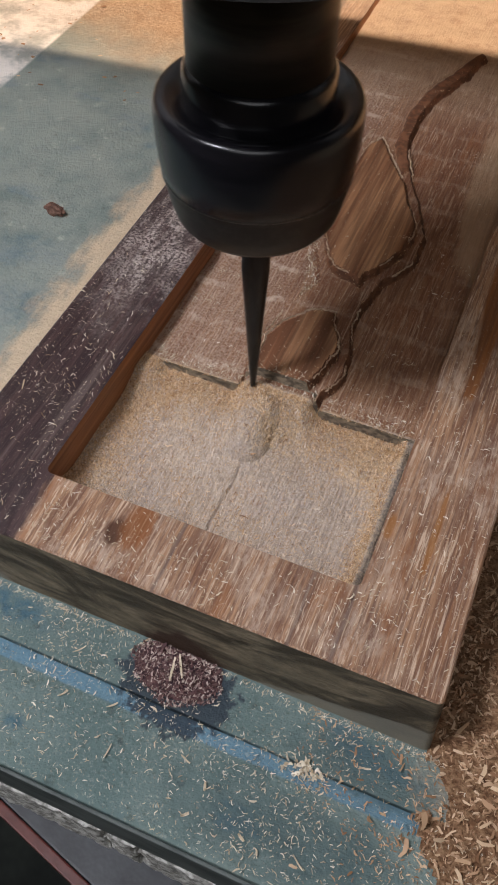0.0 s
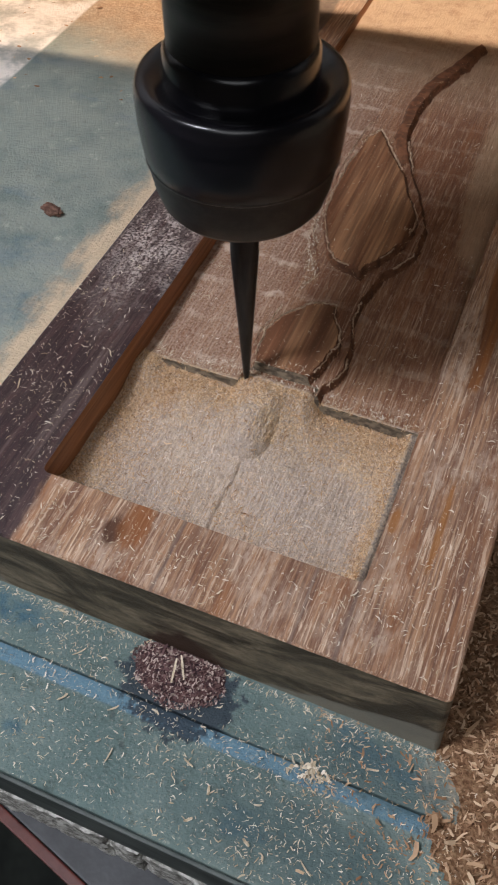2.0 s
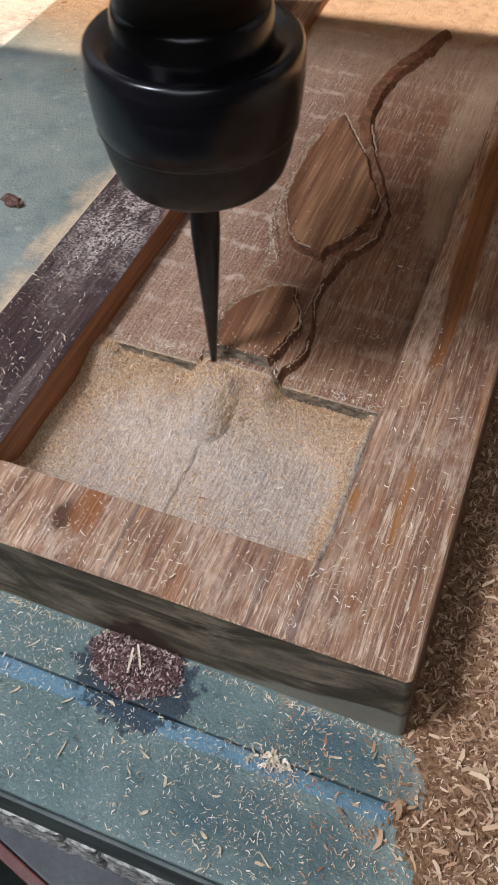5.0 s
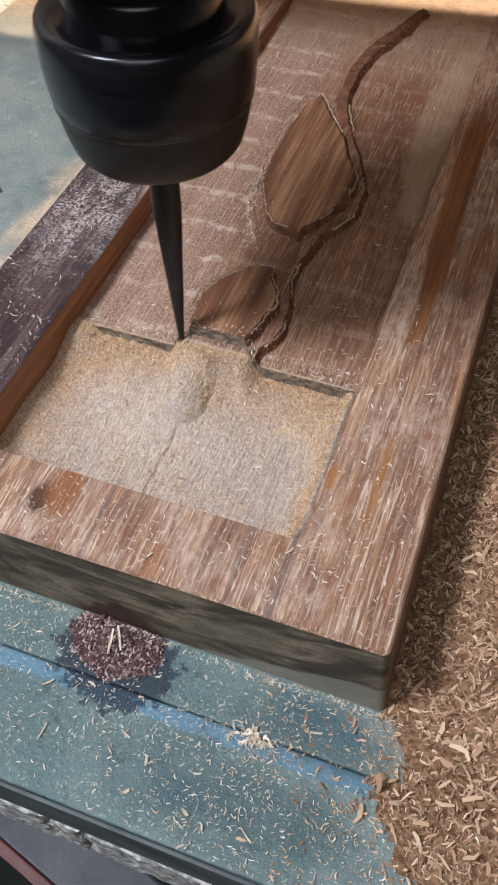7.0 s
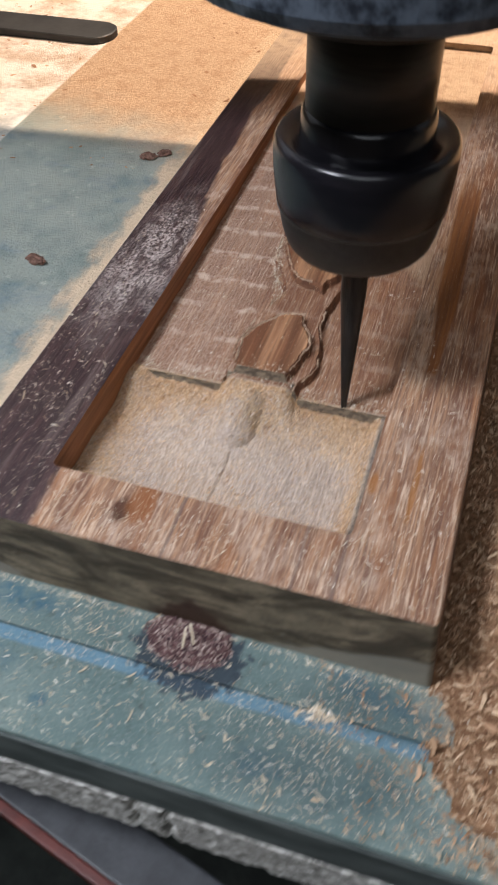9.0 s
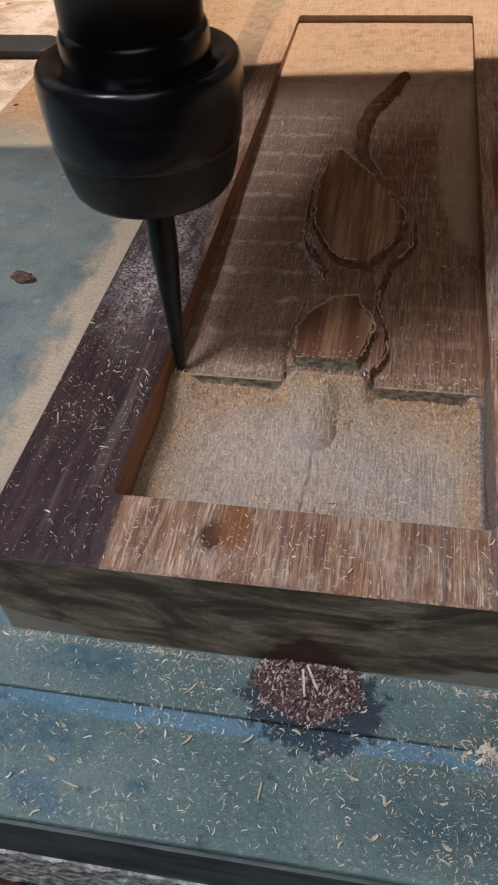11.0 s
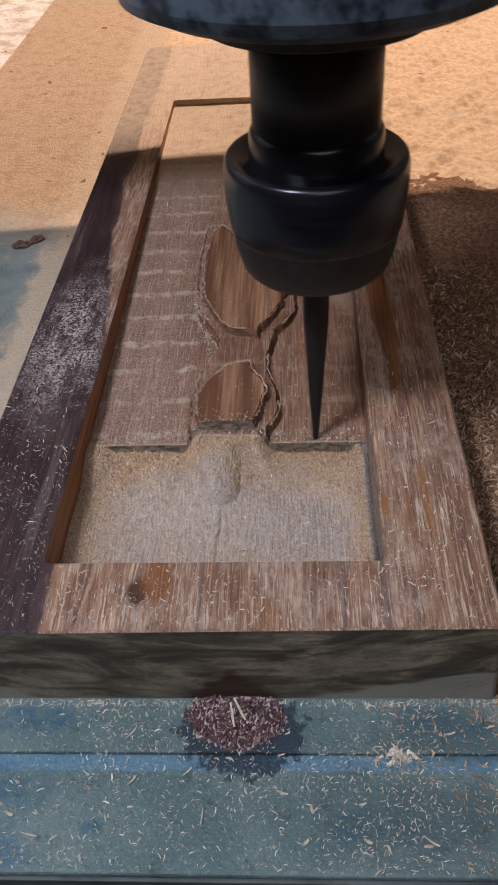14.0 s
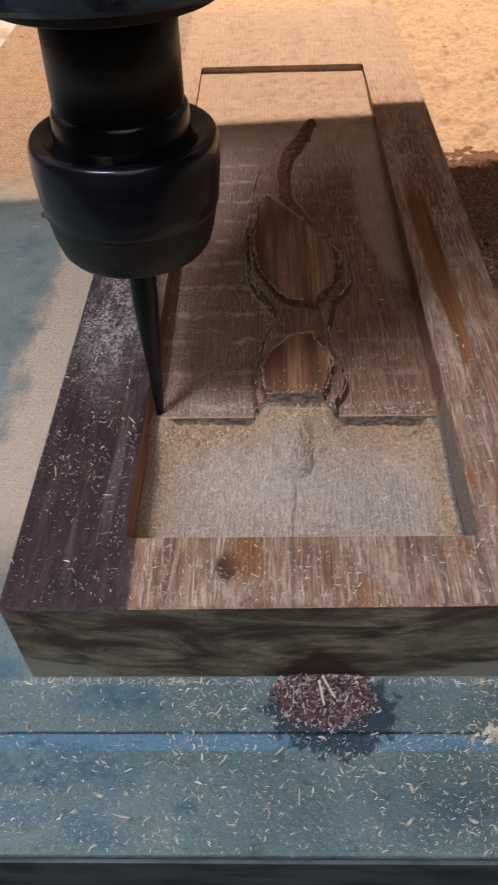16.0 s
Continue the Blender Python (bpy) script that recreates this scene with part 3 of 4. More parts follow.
def rounded_rect(x0, x1, y0, y1, r, n=6):
    pts = []
    for cx, cy, a0 in ((x1 - r, y0 + r, -90), (x1 - r, y1 - r, 0), (x0 + r, y1 - r, 90), (x0 + r, y0 + r, 180)):
        pts += [(cx + r * math.cos(radians(a0 + 90 * k / n)), cy + r * math.sin(radians(a0 + 90 * k / n))) for k in range(n + 1)]
    return pts


def board_frame():
    """The top rails: a slab with the recess cut through its upper face, eased arrises."""
    n = 6
    e = 0.0004
    outer = rounded_rect(BX0, BX1, 0.0, BY1, 0.0012, n)
    outer_top = rounded_rect(BX0 + e, BX1 - e, e, BY1 - e, 0.0010, n)
    inner = rounded_rect(PX0, PX1, PY0, PY1, 0.0013, n)
    k = len(outer)
    drop = lambda x, y: -0.0011 * max(0.0, min(1.0, (-7.0 * U - x) / (1.0 * U)))
    verts = [(x, y, BT + drop(x, y)) for x, y in inner] + [(x, y, BT + drop(x, y)) for x, y in outer_top] + [(x, y, BT - e + drop(x, y)) for x, y in outer]
    verts += [(x + (0.0015 if x > -0.01 else (0.0013 if x < -0.09 else 0.0)), y, 0.0002) for x, y in outer]
    faces, slots = [], []
    for i in range(k):
        j = (i + 1) % k
        faces.append((i, k + i, k + j, j)), slots.append(0)
        faces.append((k + i, 2 * k + i, 2 * k + j, k + j)), slots.append(0)
        mx, my = (outer[i][0] + outer[j][0]) / 2, (outer[i][1] + outer[j][1]) / 2
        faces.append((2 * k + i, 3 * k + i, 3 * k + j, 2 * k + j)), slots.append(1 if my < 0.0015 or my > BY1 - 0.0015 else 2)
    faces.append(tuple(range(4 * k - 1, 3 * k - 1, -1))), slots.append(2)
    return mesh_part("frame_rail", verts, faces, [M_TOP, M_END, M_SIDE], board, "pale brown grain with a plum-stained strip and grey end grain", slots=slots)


board_frame()


def recess_walls():
    pts = rounded_rect(PX0, PX1, PY0, PY1, 0.0013, 6)
    k, rows = len(pts), (BT - 0.0001, 1.3 * U, 0.75 * U)
    verts = [(x, y, z) for z in rows for x, y in pts]
    faces = [(r * k + i, r * k + (i + 1) % k, (r + 1) * k + (i + 1) % k, (r + 1) * k + i) for r in range(2) for i in range(k)]
    slots = [1 if (verts[f[0]][0] > PX1 - 0.0006 and verts[f[1]][0] > PX1 - 0.0006) or verts[f[0]][1] > PY1 - 0.0006 else 0 for f in faces]
    return mesh_part("recess_wall", verts, faces, [M_WALL, M_CARVED], board, "reddish fresh-cut side walls of the recess", slots=slots)


recess_walls()


def inside(poly, X, Y):
    res = np.zeros(X.shape, bool)
    for (x1, y1), (x2, y2) in zip(poly, poly[1:] + poly[:1]):
        if y1 != y2:
            res ^= ((y1 > Y) != (y2 > Y)) & (X < (x2 - x1) * (Y - y1) / (y2 - y1) + x1)
    return res


LOW_TOP = [(-4.42, 4.2), (-4.45, 4.6), (-4.54, 5.3), (-4.4, 5.75), (-4.05, 6.2), (-3.6, 6.32), (-3.52, 6.05), (-3.31, 5.75), (-3.27, 5.4), (-3.33, 4.95), (-3.48, 4.5), (-3.48, 4.2)]
TALL_TOP = [(-4.62, 8.6), (-4.72, 9.4), (-4.72, 10.5), (-4.62, 11.5), (-4.45, 11.95), (-4.3, 11.7), (-3.9, 11.0), (-3.5, 10.5), (-3.15, 9.7), (-2.88, 9.18), (-2.95, 8.45), (-3.2, 7.85), (-3.42, 7.5), (-3.5, 7.28), (-3.66, 7.38), (-4.0, 7.48), (-4.2, 7.7), (-4.35, 8.0)]
SHELF = [(-4.62, 4.2), (-4.66, 5.45), (-4.55, 6.2), (-4.38, 6.85), (-4.22, 7.2), (-4.45, 7.75), (-4.78, 8.3), (-4.86, 9.6), (-4.87, 10.7), (-4.78, 12.2), (-4.62, 13.5), (-4.25, 14.2), (-3.95, 14.9), (-3.55, 15.9), (-3.2, 16.5),
         (-3.1, 16.2), (-3.4, 15.3), (-3.72, 14.3), (-3.92, 13.3), (-3.92, 12.2), (-3.6, 11.2), (-3.1, 10.2), (-2.72, 9.2), (-2.66, 8.5), (-2.85, 7.95), (-3.1, 7.6), (-3.24, 6.9), (-3.28, 6.4), (-3.1, 5.75), (-3.03, 5.3), (-3.06, 4.9), (-3.22, 4.5), (-3.24, 4.2)]
RIDGE = [(-4.14, 11.9), (-4.18, 13.3), (-4.0, 14.3), (-3.58, 15.5), (-3.28, 16.4), (-3.08, 16.3), (-3.33, 15.3), (-3.76, 14.1), (-3.90, 13.2), (-3.86, 12.0), (-3.6, 11.1), (-3.72, 10.9)]


def shake(X, Y):
    """How far the cutter's fraying shifts an outline at X, Y."""
    return 0.030 * wobble(X, Y, 5.0, 0.2) + 0.014 * wobble(X, Y, 16.0, 0.8), 0.040 * wobble(X, Y, 4.0, 1.4) + 0.014 * wobble(X, Y, 15.0, 2.1)


def carved_floor():
    """The recess floor as one relief: finished dusty part near, roughed terraces behind."""
    d = 0.024
    xs = np.arange(PX0 / U, PX1 / U + d, d)
    ys = np.concatenate([np.arange(PY0 / U, 9.5, d), np.arange(9.5, PY1 / U + 0.06, 0.05)])
    X, Y = np.meshgrid(xs, ys)
    sx, sy = shake(X, Y)
    jx, jy = X + sx, Y + sy
    # the roughed ground climbs towards the far end, where it nearly meets the rails
    climb = 0.40 * np.clip((Y - 5.0) / 15.0, 0, 1)
    rough = ROUGH_Z + climb + 0.010 * np.sin(Y * 2 * math.pi / 0.92) + 0.008 * wobble(X, Y, 2.0, 0.5)
    rough = np.where(inside(SHELF, jx, jy), MID_Z + 0.7 * climb + 0.01 * wobble(X, Y, 3.0, 0.4), rough)
    ridge = inside(RIDGE, jx, jy)
    rough = np.where(ridge, MID_Z + 0.7 * climb + 0.05, rough)
    top = inside(LOW_TOP, jx, jy) | inside(TALL_TOP, jx, jy)
    rough = np.where(top, HIGH_Z + 0.3 * climb + 0.006 * wobble(X, Y, 3.0, 0.9), rough)
    # finished part: soft swell in the middle with a round knob, drifts of dust
    swell = 0.34 * np.exp(-((X + 4.15) / 1.6) ** 2) * smoothstep(1.0, 4.3, Y)
    knob = 0.27 * np.clip(1 - ((X + 4.02) / 0.34) ** 2 - (np.minimum(Y - 3.25, 0) / 0.34) ** 2, 0, 1) ** 0.8 * (1 - 0.6 * smoothstep(3.4, 4.2, Y))
    swell = swell + 0.30 * np.exp(-((X + 3.98) / 0.50) ** 2) * smoothstep(2.95, 4.3, Y)
    crease = -0.05 * np.exp(-((X + 4.0 + 0.03 * np.sin(Y * 4)) / 0.028) ** 2) * (1 - smoothstep(2.7, 3.0, Y))
    fine = FLOOR_Z + swell + knob + crease + 0.06 * smoothstep(2.4, 4.4, Y) + 0.11 * wobble(X, Y, 1.5, 0.7) * smoothstep(1.2, 2.2, Y)
    drift = 0.05 * np.exp(-((Y - 4.36) / 0.24) ** 2) * (0.6 + 0.4 * wobble(X, Y, 3.5, 0.1)) + 0.26 * np.exp(-((X + 6.45) / 0.32) ** 2) + 0.42 * np.exp(-((X + 1.58) / 0.22) ** 2) + 0.36 * np.exp(-((Y - 1.1) / 0.35) ** 2)
    drift = drift + 0.16 * np.exp(-(((X + 6.15) / 0.35) ** 2 + ((Y - 4.2) / 0.3) ** 2)) + 0.09 * np.maximum(wobble(X, Y, 4.0, 2.2), 0) * smoothstep(3.0, 4.2, Y)
    fine = fine + drift
    mid = smoothstep(-4.78, -4.45, X) * (1 - smoothstep(-3.42, -3.08, X))
    target = 0.96 + 0.40 * mid + 0.06 * (1 - smoothstep(-5.0, -4.7, X)) + 0.20 * (1 - smoothstep(-6.25, -5.95, X)) + 0.2 * smoothstep(-1.8, -1.6, X) - 0.04 * smoothstep(-2.6, -1.8, X) + 0.02 * wobble(X, Y, 4.0, 0.9)
    near_step = smoothstep(3.75, 4.3, Y)
    fine = fine * (1 - near_step) + target * near_step
    fine = fine + 0.006 * wobble(X, Y, 26.0, 0.6) + 0.005 * wobble(X, Y, 50.0, 1.6)
    line = STEP + 0.006 * wobble(X, Y * 0, 6.0, 0.3) + np.where((X > -4.62) & (X < -3.3), 0.16, 0.0)
    soft = np.pad(rough, 1, mode="edge")
    n0, n1 = rough.shape
    soft = sum(soft[j:j + n0, i:i + n1] for j in range(3) for i in range(3)) / 9.0
    H = np.where(Y < line, np.minimum(fine, HIGH_Z), soft)
    ny, nx = X.shape
    verts = np.stack([X.ravel() * U, Y.ravel() * U, H.ravel() * U], 1)
    idx = np.arange(nx * ny).reshape(ny, nx)
    faces = np.stack([idx[:-1, :-1].ravel(), idx[:-1, 1:].ravel(), idx[1:, 1:].ravel(), idx[1:, :-1].ravel()], 1)
    hq = H.ravel()[faces]
    fx = np.abs(hq[:, 1] + hq[:, 2] - hq[:, 0] - hq[:, 3])
    fy = np.abs(hq[:, 2] + hq[:, 3] - hq[:, 0] - hq[:, 1])
    behind = Y.ravel()[faces[:, 2]] >= line.ravel()[faces[:, 2]]
    straddle = (Y.ravel()[faces[:, 0]] < line.ravel()[faces[:, 0]]) & behind
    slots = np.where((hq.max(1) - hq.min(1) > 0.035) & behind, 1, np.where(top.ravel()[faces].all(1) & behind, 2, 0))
    # the whole ridge gets that darkened brown, for its shaded near face
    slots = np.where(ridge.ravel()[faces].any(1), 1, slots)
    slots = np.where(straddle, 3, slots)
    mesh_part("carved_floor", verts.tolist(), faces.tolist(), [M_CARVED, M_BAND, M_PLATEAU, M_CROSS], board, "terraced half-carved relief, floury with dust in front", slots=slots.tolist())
    return xs, ys, H


GX, GY, GH = carved_floor()


def floor_height(x, y):
    """Height of the recess floor at plan units x, y."""
    i = np.clip(np.searchsorted(GX, x), 0, len(GX) - 1)
    j = np.clip(np.searchsorted(GY, y), 0, len(GY) - 1)
    return GH[j, i]


# ---------------------------------------------------------------- chips and dust
def flakes(name, xs, ys, zs, size, mat, label, category, seed, curl=0.4, lean=25.0, slim=(0.08, 0.2)):
    """Many small bent shavings, joined: each a tapered, curved ribbon."""
    rng = np.random.default_rng(seed)
    n = len(xs)
    ln = size * rng.lognormal(0.0, 0.36, n)
    wd = ln * rng.uniform(slim[0], slim[1], n)
    yaw = rng.uniform(0, 2 * math.pi, n)
    tilt = np.radians(rng.normal(0, lean, n))
    roll = np.radians(rng.normal(0, lean, n))
    c, s = np.cos(yaw), np.sin(yaw)
    arc = rng.normal(0, 0.55, n) * (0.4 + curl)
    verts = np.zeros((n, 8, 3))
    k = 0
    for u, taper in ((-1.0, 0.7), (-0.33, 1.0), (0.33, 0.85), (1.0, 0.55)):
        off = arc * ln * 0.22 * (1 - u * u) + rng.normal(0, 0.03, n) * ln
        for v in (-1, 1):
            a, b = u * ln / 2, v * wd * taper / 2 + off
            h = a * np.sin(tilt) + b * np.sin(roll) - u * u * curl * ln * 0.22
            verts[:, k, 0] = xs + a * np.cos(tilt) * c - b * s
            verts[:, k, 1] = ys + a * np.cos(tilt) * s + b * c
            verts[:, k, 2] = zs + h
            k += 1
    verts[:, :, 2] += (np.asarray(zs) - verts[:, :, 2].min(1))[:, None] + 0.00003
    base = np.arange(n)[:, None] * 8
    faces = np.concatenate([base + np.array([j, j + 2, j + 3, j + 1]) for j in (0, 2, 4)])
    ob = mesh_part(name, verts.reshape(-1, 3).tolist(), faces.tolist(), mat)
    return tagged(ob, label, category, kind="stuff")


def scatter(n, x0, x1, y0, y1, seed, weight=None):
    rng = np.random.default_rng(seed)
    x, y = rng.uniform(x0, x1, n), rng.uniform(y0, y1, n)
    if weight is not None:
        keep = rng.uniform(0, 1, n) < weight(x, y)
        x, y = x[keep], y[keep]
    return x, y


def clumpy(x, y):
    return np.clip(0.45 + 0.75 * wobble(x, y, 1.1, 0.9) + 0.4 * wobble(x, y, 3.3, 0.2), 0.04, 1)


# chips on the table in front of the board
x, y = scatter(17000, -13, 6, -2.45, -0.02, 11, lambda x, y: np.clip(clumpy(x, y), 0.22, 1) * 0.8)
flakes("wood_chips", x * U, y * U, np.zeros(len(x)), 0.00050, M_CREAM, "sparse cream wood chips scattered on the painted table", "wood chips", 1, slim=(0.09, 0.26))
x, y = scatter(420, -13, 5, -2.4, -0.05, 31, lambda x, y: clumpy(x + 3, y))
flakes("wood_chips", x * U, y * U, np.zeros(len(x)), 0.00085, M_CREAM, "longer pale curls lying on the painted table", "wood chips", 21, slim=(0.07, 0.2))
# dust line against the foot of the board
x, y = scatter(600, -8.2, 0.4, -0.10, 0.0, 12)
flakes("wood_chips", x * U, y * U - 0.0004, np.zeros(len(x)), 0.0006, M_CREAM, "fine chips along the foot of the board", "wood chips", 2)


def pile_height(x, y):
    """Shavings heaped along the board's open side."""
    # far end runs on to the shadow edge, its brown standing in for shade
    h = 0.26 * smoothstep(-0.5, 1.6, x + 0.3 * np.minimum(y, 1.0) + 0.25 * wobble(x, y, 1.5, 0.4)) * (1 - 0.75 * smoothstep(2.2, 6.0, x)) * smoothstep(-2.2, 1.5, y) * (1 - smoothstep(16.0, 18.5, y))
    front = smoothstep(-0.6, 0.4, y)
    h = h * (front + (1 - front) * smoothstep(0.15, 1.7, x + 0.4 * wobble(x, y, 2.4, 0.2)))
    return np.maximum(h * (0.8 + 0.3 * wobble(x, y, 2.2, 0.6) + 0.22 * wobble(x, y, 6.0, 0.9) + 0.12 * wobble(x, y, 14.0, 0.3)), 0.0) - 0.01


def heap(name, x0, x1, y0, y1, d, fn, mat, label):
    xs, ys = np.arange(x0, x1 + d, d), np.arange(y0, y1 + d, d)
    X, Y = np.meshgrid(xs, ys)
    H = fn(X, Y)
    ny, nx = X.shape
    verts = np.stack([X.ravel() * U, Y.ravel() * U, H.ravel() * U], 1)
    idx = np.arange(nx * ny).reshape(ny, nx)
    faces = np.stack([idx[:-1, :-1].ravel(), idx[:-1, 1:].ravel(), idx[1:, 1:].ravel(), idx[1:, :-1].ravel()], 1)
    faces = faces[H.ravel()[faces].max(1) > -0.008]
    return tagged(mesh_part(name, verts.tolist(), faces.tolist(), mat, smooth=True), label, "sawdust", kind="stuff")


M_HEAP = plain_material("packed_shavings", (0.13, 0.062, 0.032), (0.34, 0.20, 0.115), (900, 900, 900), 0.9, depth=0.0012, lo=0.32, hi=0.68, spec=0.15)
heap("sawdust_pile", 0.10, 8.0, -2.3, 24.0, 0.08, pile_height, M_HEAP, "heaped brown wood shavings beside the board")
def far_drift(x, y):
    """Uneven crust of sawdust over the far table."""
    edge = smoothstep(15.6, 17.4, y + 0.4 * wobble(x, y, 0.9, 0.7)) * np.where((x > -8.3) & (x < 0.3) & (y < 26.6), 0.0, 1.0) * smoothstep(-8.4, -8.1, x)
    right = np.where(x > 0.0, 1.0, 0.5)
    h = 0.10 + 0.10 * wobble(x, y, 1.3, 1.7) + 0.10 * np.maximum(wobble(x, y, 3.4, 0.5), -0.2) + 0.06 * wobble(x, y, 8.0, 2.4)
    return np.maximum(h, 0) * edge * right * 1.2 - 0.01


M_DRIFT = plain_material("packed_tan_sawdust", (0.50, 0.335, 0.205), (0.68, 0.49, 0.325), (420, 420, 420), 0.95, depth=0.0007, lo=0.30, hi=0.66, spec=0.1)
heap("sawdust_crust", -8.5, 16.0, 11.5, 44.0, 0.10, far_drift, M_DRIFT, "uneven tan crust of sawdust on the far table")
x, y = scatter(52000, -1.2, 5.0, -2.4, 12.0, 13, lambda x, y: np.where((x < 0.14) & (y > -0.02), 0.0, smoothstep(-0.3, 1.1, x + 0.35 * np.minimum(y, 0.0) + 0.9 + 0.35 * wobble(x, y, 1.8, 0.4) - 0.6)) * np.clip(0.25 + 1.6 * pile_height(x, y) / 0.22, 0.12, 1) * np.clip(1.25 - y / 14, 0.2, 1))
flakes("wood_shavings", x * U, y * U, np.maximum(pile_height(x, y), 0) * U, 0.00098, M_BROWN, "loose brown shavings heaped beside the board", "wood shavings", 3, curl=0.2, lean=28, slim=(0.12, 0.34))
x, y = scatter(9000, -1.2, 4.5, -2.4, 8.0, 113, lambda x, y: np.where((x < 0.22) & (y > -0.05), 0.0, smoothstep(0.0, 1.1, x + 0.35 * np.minimum(y, 0.0) + 0.35 * wobble(x, y, 1.8, 0.4) + 0.3)) * np.clip(0.35 + 0.8 * wobble(x, y, 1.6, 2.0), 0.05, 1) * np.clip(1.0 - y / 9, 0.1, 1))
flakes("wood_shavings", x * U, y * U, np.maximum(pile_height(x, y), 0) * U + 0.0002, 0.00150, M_RIBBON, "large curled cream and brown ribbons on the pile", "wood shavings", 114, curl=0.2, lean=26, slim=(0.09, 0.26))
x, y = scatter(2600, -1.6, 3.5, -2.45, 0.2, 14, lambda x, y: np.clip(0.2 + 0.5 * (x + 1.8) / 3 + 0.7 * wobble(x, y, 2.1, 0.7), 0, 1))
flakes("wood_shavings", x * U, y * U, np.zeros(len(x)), 0.00056, M_RIBBON, "brown shavings spilling over the table's front corner", "wood shavings", 4, lean=18, slim=(0.14, 0.4))

x, y = scatter(6000, -30, 22, 13.0, 46, 19, lambda x, y: np.where((x > -8.2) & (x < 0.2) & (y < 26.4), 0.0, np.clip(0.25 + 0.7 * wobble(x, y, 0.8, 0.4) + 0.4 * wobble(x, y, 2.6, 0.9), 0, 1)))
flakes("sawdust_crumbs", x * U, y * U, np.zeros(len(x)), 0.0015, M_BROWN, "brown crumbs strewn over the dusty far table", "sawdust", 22, curl=0.1, lean=6, slim=(0.3, 0.8))
# chips on the board's rails
x, y = scatter(30000, -8.0, -0.05, 0.05, 16, 15, lambda x, y: np.where((x > -6.5) & (x < -1.5) & (y > 1.1), 0.0, np.clip(1.0 - y / 7, 0.08, 1) * np.clip(0.5 + 0.6 * wobble(x, y, 1.3, 0.3), 0.12, 1) * np.where(x < -6.3, 0.4, 1.0)))
flakes("wood_chips", x * U, y * U, BT - 0.0011 * np.clip(-7.0 - x, 0, 1) + 0.00005, 0.00052, M_CREAM, "tiny pale curls scattered over the board's rails", "wood chips", 5, slim=(0.09, 0.2))

x, y = scatter(3600, -8.0, -6.48, 0.06, 8.0, 151, lambda x, y: np.clip(0.25 + 0.7 * wobble(x, y, 1.9, 0.6), 0.06, 1) * np.clip(1.15 - y / 8, 0.2, 1))
flakes("wood_chips", x * U, y * U, BT - 0.0011 * np.clip(-7.0 - x, 0, 1) + 0.00005, 0.00052, M_CREAM, "bright whiskers of wood on the plum-stained strip", "wood chips", 152, slim=(0.08, 0.2), lean=30)

# dust and curls in the recess
def sandy_part(x, y):
    """Where the coarse tan dust lies: along the step, the long walls and the near corner."""
    edge = 0.9 * np.exp(-((x + 6.42) / 0.6) ** 2) + 0.8 * np.exp(-((x + 1.66) / 0.16) ** 2) + 1.0 * np.exp(-((y - 4.35) / 0.60) ** 2)
    return np.clip(edge * (0.75 + 0.45 * wobble(x, y, 2.3, 0.5)) + 0.06 + 0.12 * wobble(x, y, 4.0, 1.5), 0.02, 1) * np.where(((x + 4.05) / 0.26) ** 2 + ((y - 3.15) / 0.28) ** 2 > 1, 1.0, 0.7)


x, y = scatter(100000, -6.44, -1.62, 1.22, 4.35, 16, sandy_part)
flakes("dust_flakes", x * U, y * U, floor_height(x, y) * U, 0.00050, M_DUST, "sandy curls of dust drifted in the recess", "sawdust", 6, lean=36, slim=(0.07, 0.16))
x, y = scatter(21000, -6.40, -1.62, 1.2, 4.2, 26, lambda x, y: np.clip(0.5 + 0.4 * wobble(x, y, 2.0, 0.1), 0.1, 1) * np.where(((x + 4.05) / 0.26) ** 2 + ((y - 3.15) / 0.28) ** 2 > 1, 1.0, 0.6))
flakes("dust_flakes", x * U, y * U, floor_height(x, y) * U, 0.00046, M_FLOUR, "fine grey-cream curls over the finished floor", "sawdust", 27, lean=34, slim=(0.07, 0.16))
x, y = scatter(34000, -6.35, -1.55, 4.40, 14.5, 17, lambda x, y: np.clip(0.02 + 1.1 * np.exp(-((np.mod(y + 0.06 * wobble(x, y, 3.0, 0.2), 0.92) - 0.46) / 0.09) ** 2) * np.clip(0.35 + 0.8 * wobble(x, y, 2.0, 1.2), 0.1, 1.0) * np.where((x > -4.75) & (x < -3.0), 0.12, np.where(x < -4.7, 1.0, 0.5)) + 0.9 * np.exp(-((y - 4.45) / 0.22) ** 2), 0.0, 1) * np.clip(1.3 - y / 15, 0.1, 1))
flakes("dust_flakes", x * U, y * U, floor_height(x, y) * U, 0.00050, M_CREAM, "whiskers of dust along the tool marks", "sawdust", 7, lean=22)


x, y = scatter(7500, -6.42, -1.64, 1.22, 4.34, 63, lambda x, y: np.clip(0.30 + 0.45 * smoothstep(2.6, 4.3, y) + 0.35 * wobble(x, y, 2.1, 0.8), 0.1, 1))
flakes("dust_curls", x * U, y * U, floor_height(x, y) * U, 0.00058, M_DUST, "longer pale curls lying in the dusty recess", "sawdust", 64, lean=28, slim=(0.06, 0.12))

# frayed fringe along the terraces' edges
def along(poly, n, seed, spread=0.03):
    rng = np.random.default_rng(seed)
    p = np.array(poly + poly[:1])
    seg = np.hypot(*(p[1:] - p[:-1]).T)
    pick = rng.choice(len(seg), n, p=seg / seg.sum())
    f = rng.uniform(0, 1, n)[:, None]
    q = p[pick] * (1 - f) + p[pick + 1] * f + rng.normal(0, spread, (n, 2))
    return q[:, 0], q[:, 1]


